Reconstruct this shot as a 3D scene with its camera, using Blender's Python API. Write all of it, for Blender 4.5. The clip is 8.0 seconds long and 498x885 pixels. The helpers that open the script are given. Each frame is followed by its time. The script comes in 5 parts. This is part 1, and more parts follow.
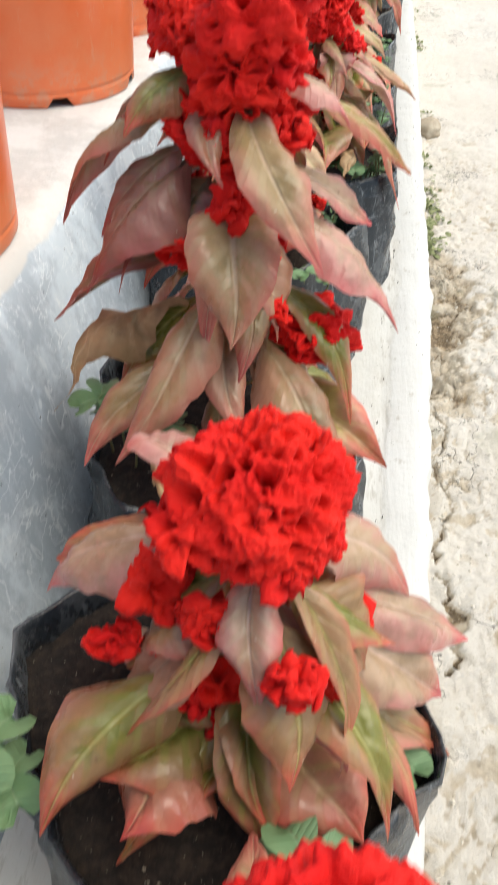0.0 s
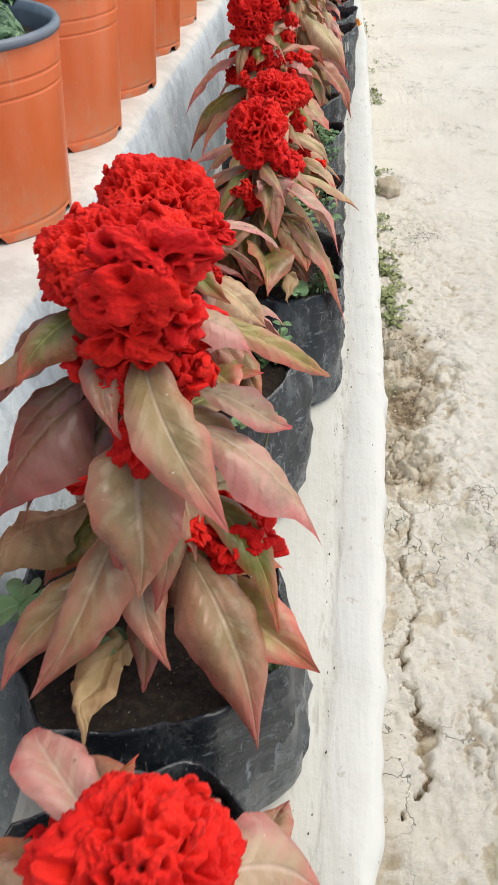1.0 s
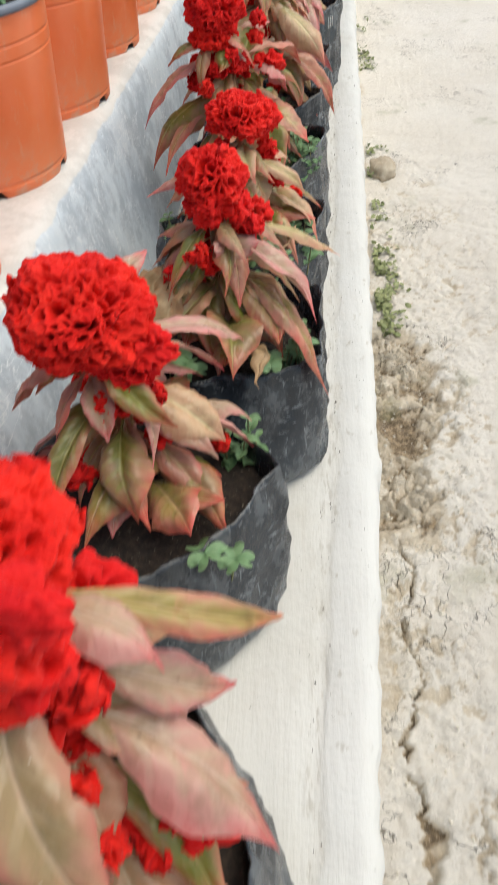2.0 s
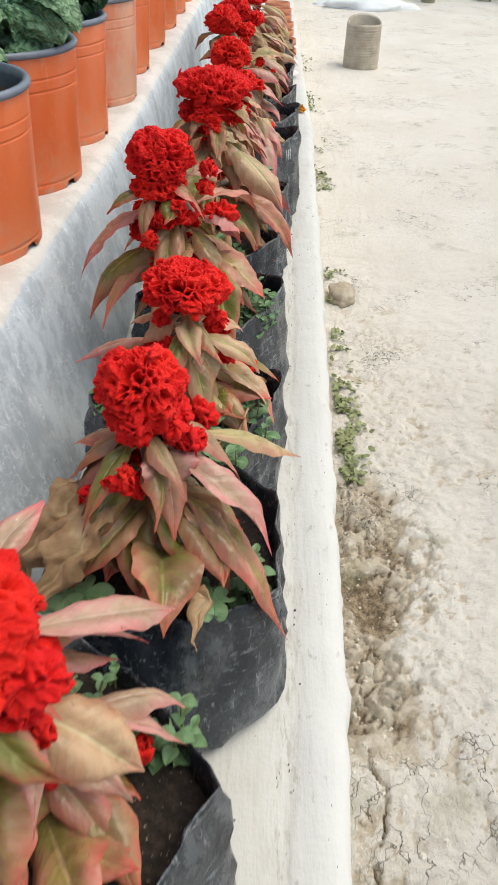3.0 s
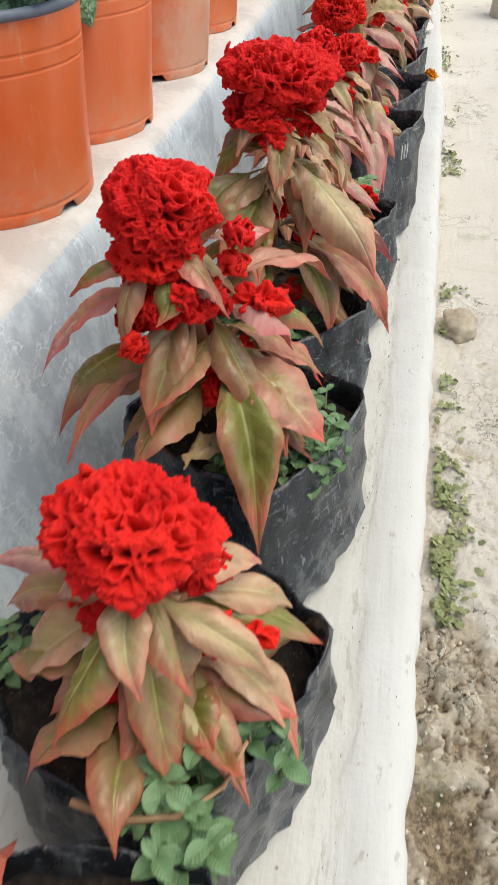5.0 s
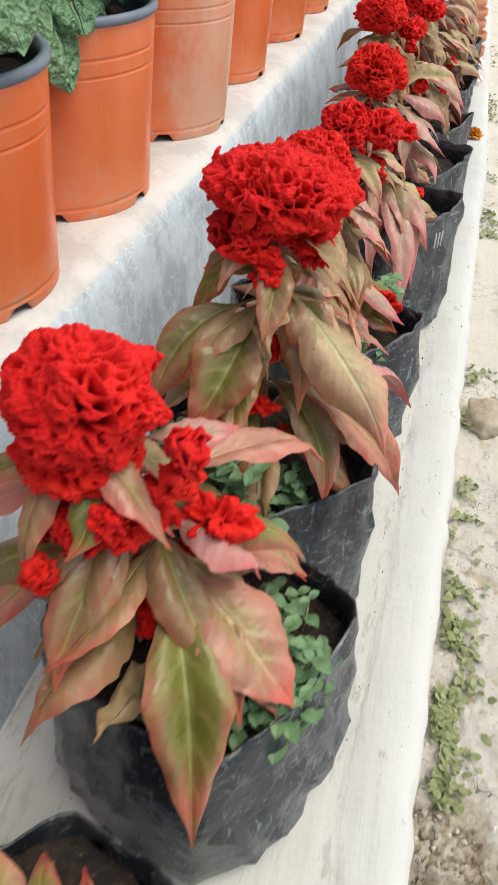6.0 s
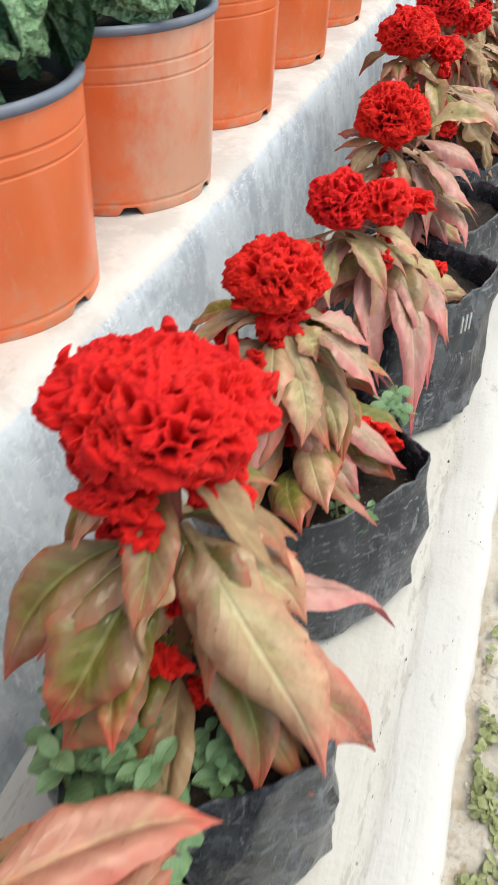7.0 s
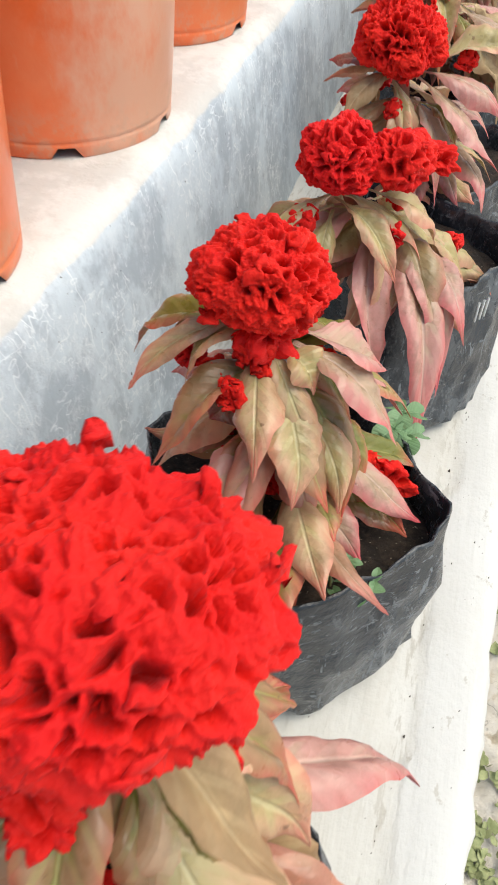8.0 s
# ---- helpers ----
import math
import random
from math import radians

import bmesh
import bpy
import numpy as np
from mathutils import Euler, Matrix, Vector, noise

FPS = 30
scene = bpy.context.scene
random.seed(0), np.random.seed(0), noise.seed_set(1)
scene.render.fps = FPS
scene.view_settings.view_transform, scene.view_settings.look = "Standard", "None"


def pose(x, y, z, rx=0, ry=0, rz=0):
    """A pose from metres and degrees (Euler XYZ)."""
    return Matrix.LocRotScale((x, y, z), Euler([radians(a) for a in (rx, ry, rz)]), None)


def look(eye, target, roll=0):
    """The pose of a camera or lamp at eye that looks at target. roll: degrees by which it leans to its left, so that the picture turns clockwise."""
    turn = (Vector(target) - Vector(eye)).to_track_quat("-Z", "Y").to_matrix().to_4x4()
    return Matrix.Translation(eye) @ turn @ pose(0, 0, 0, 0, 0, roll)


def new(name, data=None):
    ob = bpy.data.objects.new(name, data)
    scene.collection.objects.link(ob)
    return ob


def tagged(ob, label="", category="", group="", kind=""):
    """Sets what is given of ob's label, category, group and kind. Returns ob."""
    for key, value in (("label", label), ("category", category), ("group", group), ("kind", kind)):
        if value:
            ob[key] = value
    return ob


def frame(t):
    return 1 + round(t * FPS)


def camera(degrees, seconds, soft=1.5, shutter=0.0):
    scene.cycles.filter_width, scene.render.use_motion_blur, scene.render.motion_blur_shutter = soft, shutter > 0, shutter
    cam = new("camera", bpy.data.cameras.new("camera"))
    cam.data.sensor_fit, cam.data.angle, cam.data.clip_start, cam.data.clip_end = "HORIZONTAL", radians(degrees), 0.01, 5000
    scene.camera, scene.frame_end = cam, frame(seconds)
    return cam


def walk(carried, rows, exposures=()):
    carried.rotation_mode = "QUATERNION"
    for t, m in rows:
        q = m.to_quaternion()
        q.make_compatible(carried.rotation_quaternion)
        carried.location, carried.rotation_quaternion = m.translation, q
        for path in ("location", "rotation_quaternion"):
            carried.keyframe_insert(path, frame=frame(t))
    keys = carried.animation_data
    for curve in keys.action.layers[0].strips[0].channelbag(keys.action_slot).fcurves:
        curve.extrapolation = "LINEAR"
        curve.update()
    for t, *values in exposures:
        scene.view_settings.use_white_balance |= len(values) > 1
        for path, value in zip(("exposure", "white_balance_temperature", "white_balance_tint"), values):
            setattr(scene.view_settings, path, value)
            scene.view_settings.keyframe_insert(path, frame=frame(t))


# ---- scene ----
cam = camera(38.0, 8.0, soft=1.25, shutter=0.35)
PATH = [
    (0, (0.747, 0.553, 0.724), (0.615, 2.001, -0.649), 2.7),
    (0.5, (0.758, 0.592, 0.768), (0.627, 2.119, -0.517), 2.0),
    (1, (0.773, 0.64, 0.792), (0.673, 2.137, -0.531), 1.4),
    (1.5, (0.784, 0.71, 0.792), (0.647, 2.11, -0.629), 0.1),
    (1.7, (0.792, 0.747, 0.805), (0.664, 2.123, -0.641), -1.3),
    (2.8, (0.799, 0.954, 0.828), (0.746, 2.525, -0.408), 0.6),
    (3, (0.798, 0.987, 0.819), (0.792, 2.559, -0.418), 2.0),
    (3.5, (0.79, 1.106, 0.788), (0.831, 2.667, -0.463), 1.4),
    (4, (0.793, 1.187, 0.779), (0.659, 2.696, -0.527), -1.4),
    (4.2, (0.805, 1.234, 0.774), (0.568, 2.691, -0.575), -2.9),
    (5.3, (0.822, 1.422, 0.767), (0.553, 2.89, -0.564), 1.5),
    (5.5, (0.814, 1.463, 0.766), (0.529, 2.925, -0.569), 1.9),
    (5.7, (0.810, 1.501, 0.774), (0.498, 2.976, -0.542), 2.3),
    (6, (0.814, 1.552, 0.776), (0.505, 3.033, -0.532), 4.5),
    (6.5, (0.840, 1.660, 0.783), (0.344, 3.015, -0.602), -0.4),
    (7, (0.841, 1.769, 0.792), (0.364, 3.179, -0.543), -0.2),
    (7.5, (0.802, 1.846, 0.774), (0.391, 3.219, -0.620), 0.7),
    (8, (0.787, 1.904, 0.751), (0.470, 3.219, -0.723), 4.4),
]
# a slightly warm balance, as the clip's camera shows it
walk(cam, [(t, look(eye, target, roll)) for t, eye, target, roll in PATH], [(0.0, 0.76, 6850, 3), (0.5, 0.52, 6850, 3), (1.0, 0.48, 6850, 3), (3.0, 0.47, 6850, 3), (5.6, 0.48, 6850, 3), (6.5, 0.61, 6800, 3), (7.5, 0.72, 6800, 3), (8.0, 0.73, 6800, 3)])

# ---- light ----
world = bpy.data.worlds.new("world")
scene.world = world
world.use_nodes = True
wn = world.node_tree
sky = wn.nodes.new("ShaderNodeTexSky")
sky.sky_type, sky.sun_disc = "NISHITA", False
sky.sun_elevation, sky.sun_rotation, sky.dust_density = radians(58), radians(60), 3.0
wn.links.new(sky.outputs[0], wn.nodes["Background"].inputs[0])
wn.nodes["Background"].inputs[1].default_value = 0.16
sun_data = bpy.data.lights.new("sun", "SUN")
sun_data.energy, sun_data.angle, sun_data.color = 1.2, radians(35), (1.0, 0.93, 0.84)
sun = new("sun", sun_data)
sun.matrix_world = look((3.0, 0.3, 6.0), (0.8, 1.6, 0.3))


# ---- materials ----
class Nodes:
    """A short way to wire up a node material."""

    def __init__(self, name):
        self.mat = bpy.data.materials.new(name)
        self.mat.use_nodes = True
        self.tree = self.mat.node_tree
        self.bsdf = self.tree.nodes["Principled BSDF"]

    def put(self, kind, **sockets):
        n = self.tree.nodes.new(kind)
        for k, v in sockets.items():
            self.wire(n.inputs[k.replace("_", " ")], v)
        return n

    def wire(self, socket, v):
        if isinstance(v, bpy.types.NodeSocket):
            self.tree.links.new(v, socket)
        elif isinstance(v, tuple) and len(v) == 3 and socket.type == "RGBA":
            socket.default_value = (*v, 1)
        else:
            socket.default_value = v

    def coord(self, scale=(1, 1, 1), which="Object"):
        tc = self.put("ShaderNodeTexCoord")
        mp = self.put("ShaderNodeMapping", Vector=tc.outputs[which])
        mp.inputs["Scale"].default_value = scale
        return mp.outputs[0]

    def noise(self, vec, scale, detail=4.0, rough=0.55):
        return self.put("ShaderNodeTexNoise", Vector=vec, Scale=scale, Detail=detail, Roughness=rough).outputs[0]

    def ramp(self, v, lo, hi, a=0.0, b=1.0):
        n = self.put("ShaderNodeMapRange")
        n.interpolation_type = "SMOOTHSTEP"
        for i, x in enumerate((v, lo, hi, a, b)):
            self.wire(n.inputs[i], x)
        return n.outputs[0]

    def math(self, op, a, b=0.0):
        n = self.put("ShaderNodeMath")
        n.operation = op
        self.wire(n.inputs[0], a)
        self.wire(n.inputs[1], b)
        return n.outputs[0]

    def mix(self, f, a, b):
        n = self.put("ShaderNodeMix")
        n.data_type = "RGBA"
        self.wire(n.inputs[0], f)
        self.wire(n.inputs[6], a)
        self.wire(n.inputs[7], b)
        return n.outputs[2]

    def bump(self, h, strength=0.3, dist=0.002):
        b = self.put("ShaderNodeBump", Height=h, Strength=strength, Distance=dist)
        self.wire(self.bsdf.inputs["Normal"], b.outputs[0])

    def done(self, color, rough=0.6, **more):
        self.wire(self.bsdf.inputs["Base Color"], color)
        self.wire(self.bsdf.inputs["Roughness"], rough)
        for k, v in more.items():
            self.wire(self.bsdf.inputs[k.replace("_", " ")], v)
        return self.mat


def leaf_material(name, main, patch, edge, vein, gloss=0.45, see=0.18):
    m = Nodes(name)
    uv = m.put("ShaderNodeSeparateXYZ", Vector=m.coord(which="UV")).outputs
    obj = m.coord()
    rnd = m.put("ShaderNodeObjectInfo").outputs["Random"]
    a = m.math("ABSOLUTE", m.math("MULTIPLY_ADD", uv[0], 2.0))
    a.node.inputs[0].links[0].from_node.inputs[2].default_value = -1.0
    wob = m.noise(obj, 60, 3)
    rib = m.ramp(a, 0.015, 0.10, 1.0, 0.0)
    ph = m.math("SUBTRACT", m.math("MULTIPLY", uv[1], 44.0), m.math("ADD", m.math("MULTIPLY", a, 10.0), m.math("MULTIPLY", wob, 2.2)))
    side = m.ramp(m.math("SINE", ph), 0.0, 1.0)
    drift = m.math("ADD", m.math("MULTIPLY", m.math("SUBTRACT", rnd, 0.5), 0.45), m.math("ADD", m.math("MULTIPLY", a, 0.36), m.math("MULTIPLY", uv[1], 0.24)))
    drift = m.math("SUBTRACT", drift, m.math("MULTIPLY", side, 0.08))
    patchy = m.ramp(m.math("ADD", m.noise(obj, 24, 5, 0.6), drift), 0.55, 0.89)
    col = m.mix(patchy, main, patch)
    rim = m.math("MAXIMUM", m.math("MULTIPLY", m.ramp(a, 0.45, 1.30), m.ramp(uv[1], 0.15, 0.75)), m.ramp(uv[1], 0.66, 1.0))
    col = m.mix(m.math("MULTIPLY", rim, m.ramp(m.noise(obj, 19, 5, 0.65), 0.31, 0.56)), col, edge)
    col = m.mix(m.math("MULTIPLY", side, m.ramp(m.noise(obj, 40, 2), 0.3, 0.7, 0.04, 0.24)), col, vein)
    col = m.mix(m.math("MULTIPLY", rib, 0.55), col, vein)
    stain = m.ramp(m.noise(obj, 15, 5, 0.7), 0.52, 0.74, 0.0, 0.4)
    col = m.mix(stain, col, m.mix(0.6, main, (0.10, 0.065, 0.03)))
    col = m.mix(m.ramp(m.noise(obj, 30, 7, 0.72), 0.44, 0.66, 0.0, 0.5), col, m.mix(0.55, col, (0.07, 0.06, 0.015)))
    col = m.mix(m.ramp(m.noise(m.coord((1, 1, 1.7)), 52, 5, 0.7), 0.56, 0.70, 0.0, 0.35), col, m.mix(0.5, vein, edge))
    blot = m.ramp(m.noise(obj, 75, 4, 0.7), 0.55, 0.75, 0.0, 0.18)
    col = m.mix(blot, col, (0.13, 0.07, 0.035))
    spots = m.ramp(m.noise(obj, 170, 2), 0.70, 0.78)
    col = m.mix(m.math("MULTIPLY", spots, 0.6), col, (0.16, 0.08, 0.04))
    col = m.mix(m.ramp(m.noise(m.coord((1, 1, 1.3)), 210, 2), 0.755, 0.785, 0.0, 0.7), col, (0.68, 0.62, 0.50))
    h = m.math("SUBTRACT", m.math("MULTIPLY", m.noise(obj, 120, 4), 0.5), m.math("ADD", m.math("MULTIPLY", side, 0.16), m.math("MULTIPLY", rib, 0.5)))
    h = m.math("ADD", h, m.math("MULTIPLY", m.noise(obj, 42, 3, 0.5), 1.8))
    m.bump(h, 0.6, 0.0020)
    m.done(col, m.ramp(m.noise(obj, 50, 3), 0.3, 0.7, gloss - 0.06, gloss + 0.16))
    tr = m.put("ShaderNodeBsdfTranslucent", Color=col)
    mx = m.put("ShaderNodeMixShader", Fac=see)
    m.wire(mx.inputs[1], m.bsdf.outputs[0])
    m.wire(mx.inputs[2], tr.outputs[0])
    m.wire(m.tree.nodes["Material Output"].inputs[0], mx.outputs[0])
    return m.mat


LEAF = {
    "m": leaf_material("leaf_mauve", (0.315, 0.225, 0.105), (0.43, 0.235, 0.145), (0.524, 0.114, 0.103), (0.593, 0.445, 0.308), 0.29),
    "p": leaf_material("leaf_pink", (0.46, 0.325, 0.21), (0.57, 0.295, 0.25), (0.638, 0.077, 0.099), (0.688, 0.507, 0.418), 0.29),
    "o": leaf_material("leaf_olive", (0.185, 0.195, 0.035), (0.353, 0.217, 0.114), (0.593, 0.080, 0.063), (0.479, 0.456, 0.171), 0.29),
    "s": leaf_material("leaf_salmon", (0.331, 0.274, 0.080), (0.502, 0.228, 0.154), (0.684, 0.080, 0.068), (0.707, 0.490, 0.296), 0.29),
    "c": leaf_material("leaf_cream", (0.45, 0.375, 0.16), (0.56, 0.37, 0.22), (0.638, 0.176, 0.132), (0.688, 0.628, 0.374), 0.29),
    "d": leaf_material("leaf_purple", (0.215, 0.160, 0.075), (0.285, 0.130, 0.100), (0.339, 0.050, 0.050), (0.359, 0.230, 0.150), 0.29),
    "y": leaf_material("leaf_dry", (0.52, 0.38, 0.20), (0.38, 0.25, 0.13), (0.30, 0.17, 0.08), (0.64, 0.50, 0.31), 0.6, 0.1),
}
WEED = leaf_material("weed_green", (0.15, 0.28, 0.125), (0.20, 0.34, 0.17), (0.14, 0.25, 0.10), (0.28, 0.40, 0.23), 0.5)


def crinkled_material():
    m = Nodes("primrose_green")
    v = m.coord()
    uv = m.put("ShaderNodeSeparateXYZ", Vector=m.coord(which="UV")).outputs
    a = m.math("ABSOLUTE", m.math("SUBTRACT", uv[0], 0.5))
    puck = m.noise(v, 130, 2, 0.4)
    rib = m.ramp(a, 0.008, 0.035, 1.0, 0.0)
    rnd = m.put("ShaderNodeObjectInfo").outputs["Random"]
    col = m.mix(rnd, (0.12, 0.24, 0.115), (0.21, 0.35, 0.18))
    # shade between the puckers is put into the colour of the hollows
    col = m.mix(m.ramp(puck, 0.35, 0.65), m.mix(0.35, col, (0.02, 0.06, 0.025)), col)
    col = m.mix(m.math("MULTIPLY", rib, 0.6), col, (0.30, 0.38, 0.22))
    m.bump(m.math("SUBTRACT", puck, m.math("MULTIPLY", rib, 0.3)), 1.0, 0.012)
    return m.done(col, 0.35)


CRINKLED = crinkled_material()


def red_material():
    m = Nodes("cockscomb_red")
    v = m.coord()
    n = m.noise(v, 45, 4)
    fine = m.noise(v, 600, 3)
    rnd = m.put("ShaderNodeObjectInfo").outputs["Random"]
    col = m.mix(m.ramp(n, 0.3, 0.7), (0.56, 0.005, 0.004), (0.74, 0.020, 0.011))
    col = m.mix(m.math("MULTIPLY", rnd, 0.5), col, (0.60, 0.004, 0.012))
    col = m.mix(m.ramp(fine, 0.66, 0.78, 0.0, 0.3), col, (0.86, 0.06, 0.08))
    m.bump(fine, 0.8, 0.0012)
    m.bsdf.subsurface_method = "RANDOM_WALK"
    m.wire(m.bsdf.inputs["Subsurface Radius"], (1.0, 0.12, 0.08))
    return m.done(col, 0.68, Specular_IOR_Level=0.2, Subsurface_Weight=0.25, Subsurface_Scale=0.003, Sheen_Weight=0.10, Sheen_Tint=(1.0, 0.3, 0.35), Sheen_Roughness=0.4)


def plastic_bag_material():
    m = Nodes("black_bag_plastic")
    v = m.coord()
    rub = m.ramp(m.noise(m.coord((1.0, 1.0, 0.6)), 34, 7, 0.72), 0.46, 0.62)
    scr = m.ramp(m.noise(m.coord((1.0, 1.0, 3.0)), 55, 5, 0.75), 0.58, 0.66)
    run = m.ramp(m.noise(m.coord((4.0, 4.0, 0.4)), 40, 4, 0.7), 0.60, 0.68)
    # Pale streaks: dust and scuffs, plus sky reflections painted into the colour.
    dust_glint = m.math("MAXIMUM", m.math("MULTIPLY", rub, 0.17), m.math("MAXIMUM", m.math("MULTIPLY", scr, 0.45), m.math("MULTIPLY", run, 0.5)))
    low = m.noise(v, 9, 3)
    film = m.mix(m.ramp(low, 0.35, 0.7), (0.010, 0.013, 0.018), (0.030, 0.038, 0.047))
    col = m.mix(m.math("MULTIPLY", dust_glint, m.ramp(low, 0.3, 0.6, 0.35, 1.0)), film, (0.42, 0.45, 0.47))
    wr = m.put("ShaderNodeTexVoronoi", Vector=m.coord((1, 1, 0.8)), Scale=26.0)
    wr.feature = "SMOOTH_F1"
    m.bump(m.math("ADD", m.noise(v, 60, 5, 0.6), m.math("MULTIPLY", wr.outputs["Distance"], 0.8)), 0.5, 0.005)
    return m.done(col, m.ramp(dust_glint, 0.0, 0.5, 0.24, 0.65))


def soil_material():
    m = Nodes("potting_soil")
    v = m.coord()
    n = m.noise(v, 180, 5, 0.7)
    col = m.mix(m.ramp(n, 0.4, 0.7), (0.012, 0.008, 0.006), (0.045, 0.030, 0.020))
    col = m.mix(m.ramp(m.noise(v, 420, 2), 0.68, 0.74), col, (0.30, 0.26, 0.2))
    m.bump(n, 0.9, 0.004)
    return m.done(col, 0.9)


def orange_material(name, fade):
    m = Nodes(name)
    v = m.coord()
    side = m.put("ShaderNodeSeparateXYZ", Vector=v).outputs
    blot = m.ramp(m.noise(v, 14, 5, 0.6), 0.38, 0.70)
    scuff = m.ramp(m.noise(m.coord((1, 1, 0.3)), 90, 4, 0.7), 0.58, 0.72)
    rnd = m.put("ShaderNodeObjectInfo").outputs["Random"]
    base = m.mix(rnd, (0.74, 0.145, 0.038), (0.77, 0.18, 0.065))
    col = m.mix(m.math("MULTIPLY", blot, 0.45), base, (0.78, 0.30, 0.14))
    if fade:
        worn = m.math("MULTIPLY", m.ramp(m.math("ADD", side[0], m.math("MULTIPLY", m.noise(m.coord((1, 1, 0.55)), 17, 6, 0.7), 0.24)), 0.155, 0.245), fade)
        col = m.mix(worn, col, (0.70, 0.45, 0.32))
    col = m.mix(m.math("MULTIPLY", scuff, 0.3), col, (0.66, 0.42, 0.28))
    splash = m.math("MULTIPLY", m.ramp(side[2], 0.0, 0.055, 1.0, 0.0), m.ramp(m.noise(v, 55, 5, 0.7), 0.46, 0.62))
    col = m.mix(m.math("MULTIPLY", splash, 0.5), col, (0.52, 0.36, 0.26))
    m.bump(m.noise(v, 25, 4), 0.25, 0.004)
    return m.done(col, m.ramp(blot, 0, 1, 0.28, 0.55))


def rim_material():
    m = Nodes("blue_grey_rim")
    n = m.noise(m.coord(), 60, 4)
    m.bump(n, 0.2, 0.002)
    return m.done(m.mix(n, (0.075, 0.10, 0.145), (0.22, 0.25, 0.30)), 0.4)


def ledge_material():
    m = Nodes("limewashed_ledge")
    v = m.coord()
    big = m.noise(v, 5, 5, 0.6)
    mid = m.noise(m.coord((1, 0.35, 1)), 26, 6, 0.65)
    col = m.mix(m.ramp(big, 0.35, 0.7), (0.575, 0.57, 0.54), (0.52, 0.51, 0.47))
    col = m.mix(m.ramp(mid, 0.52, 0.78, 0.0, 0.5), col, (0.50, 0.48, 0.43))
    specks = m.ramp(m.put("ShaderNodeTexVoronoi", Vector=v, Scale=60.0).outputs["Distance"], 0.05, 0.09, 1.0, 0.0)
    some = m.ramp(m.noise(v, 24, 2), 0.53, 0.58)
    col = m.mix(m.math("MULTIPLY", specks, some), col, (0.10, 0.085, 0.065))
    streak = m.ramp(m.noise(m.coord((9, 0.5, 1)), 14, 4, 0.6), 0.60, 0.72)
    line = m.put("ShaderNodeAttribute")
    line.attribute_name = "grime_shade"
    # Colours the dirt line, and dirt with painted shade along the riser.
    col = m.mix(m.math("MULTIPLY", m.math("MULTIPLY", line.outputs["Fac"], m.ramp(m.noise(m.coord((3, 0.6, 1)), 60, 4, 0.7), 0.52, 0.62)), 0.6), col, (0.30, 0.27, 0.22))
    col = m.mix(m.math("MULTIPLY", streak, 0.25), col, (0.50, 0.47, 0.41))
    lime = m.put("ShaderNodeAttribute")
    lime.attribute_name = "bead"
    thick = m.ramp(m.math("ADD", lime.outputs["Fac"], m.math("MULTIPLY", m.math("SUBTRACT", m.noise(m.coord((1, 0.4, 1)), 34, 5, 0.65), 0.5), 0.9)), 0.42, 0.60)
    col = m.mix(m.math("MULTIPLY", thick, 0.5), col, m.mix(mid, (0.555, 0.565, 0.56), (0.625, 0.625, 0.61)))
    col = m.mix(m.ramp(m.noise(m.coord((1, 0.5, 1)), 9, 6, 0.7), 0.52, 0.72, 0.0, 0.30), col, (0.40, 0.355, 0.285))
    flake = m.ramp(m.noise(m.coord((1, 0.6, 1)), 75, 5, 0.7), 0.63, 0.68, 0.0, 0.55)
    col = m.mix(m.math("MULTIPLY", flake, m.ramp(lime.outputs["Fac"], 0.0, 0.6)), col, (0.33, 0.30, 0.25))
    m.bump(m.math("ADD", m.math("ADD", m.math("ADD", mid, m.math("MULTIPLY", thick, 0.25)), m.math("MULTIPLY", m.noise(m.coord((1.0, 0.07, 1.0)), 90, 4), 0.7)), m.math("MULTIPLY", m.noise(v, 160, 4), 0.3)), 0.5, 0.004)
    return m.done(col, 0.75)


def riser_material():
    m = Nodes("grey_painted_riser")
    v = m.coord((1, 1, 0.75))
    wash = m.ramp(m.noise(v, 15, 8, 0.74), 0.43, 0.58)
    brush = m.ramp(m.noise(m.coord((1, 1.2, 0.9)), 30, 7, 0.78), 0.50, 0.66)
    col = m.mix(wash, (0.375, 0.43, 0.485), (0.53, 0.60, 0.655))
    col = m.mix(m.math("MULTIPLY", brush, 0.45), col, (0.68, 0.73, 0.76))
    for k, (sy, sz, at) in enumerate(((1.0, 0.35, 0.5), (0.5, 1.0, 0.47), (1.4, 0.6, 0.53))):
        wander = m.noise(m.coord((1, sy, sz)), 24 + 7 * k, 3, 0.6)
        lines = m.ramp(m.math("ABSOLUTE", m.math("SUBTRACT", wander, at)), 0.002, 0.009, 1.0, 0.0)
        col = m.mix(m.math("MULTIPLY", lines, m.ramp(m.noise(v, 8 + 3 * k, 3), 0.44, 0.58, 0.0, 0.7)), col, (0.74, 0.78, 0.80))
    dots = m.ramp(m.noise(m.coord(), 220, 2), 0.735, 0.76)
    col = m.mix(dots, col, (0.06, 0.06, 0.06))
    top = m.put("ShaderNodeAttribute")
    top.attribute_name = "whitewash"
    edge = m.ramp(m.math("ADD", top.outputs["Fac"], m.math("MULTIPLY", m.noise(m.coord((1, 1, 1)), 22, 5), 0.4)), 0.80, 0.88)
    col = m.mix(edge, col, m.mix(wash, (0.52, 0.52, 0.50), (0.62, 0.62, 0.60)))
    m.bump(m.math("ADD", m.noise(v, 40, 5), brush), 0.3, 0.004)
    return m.done(col, 0.7)


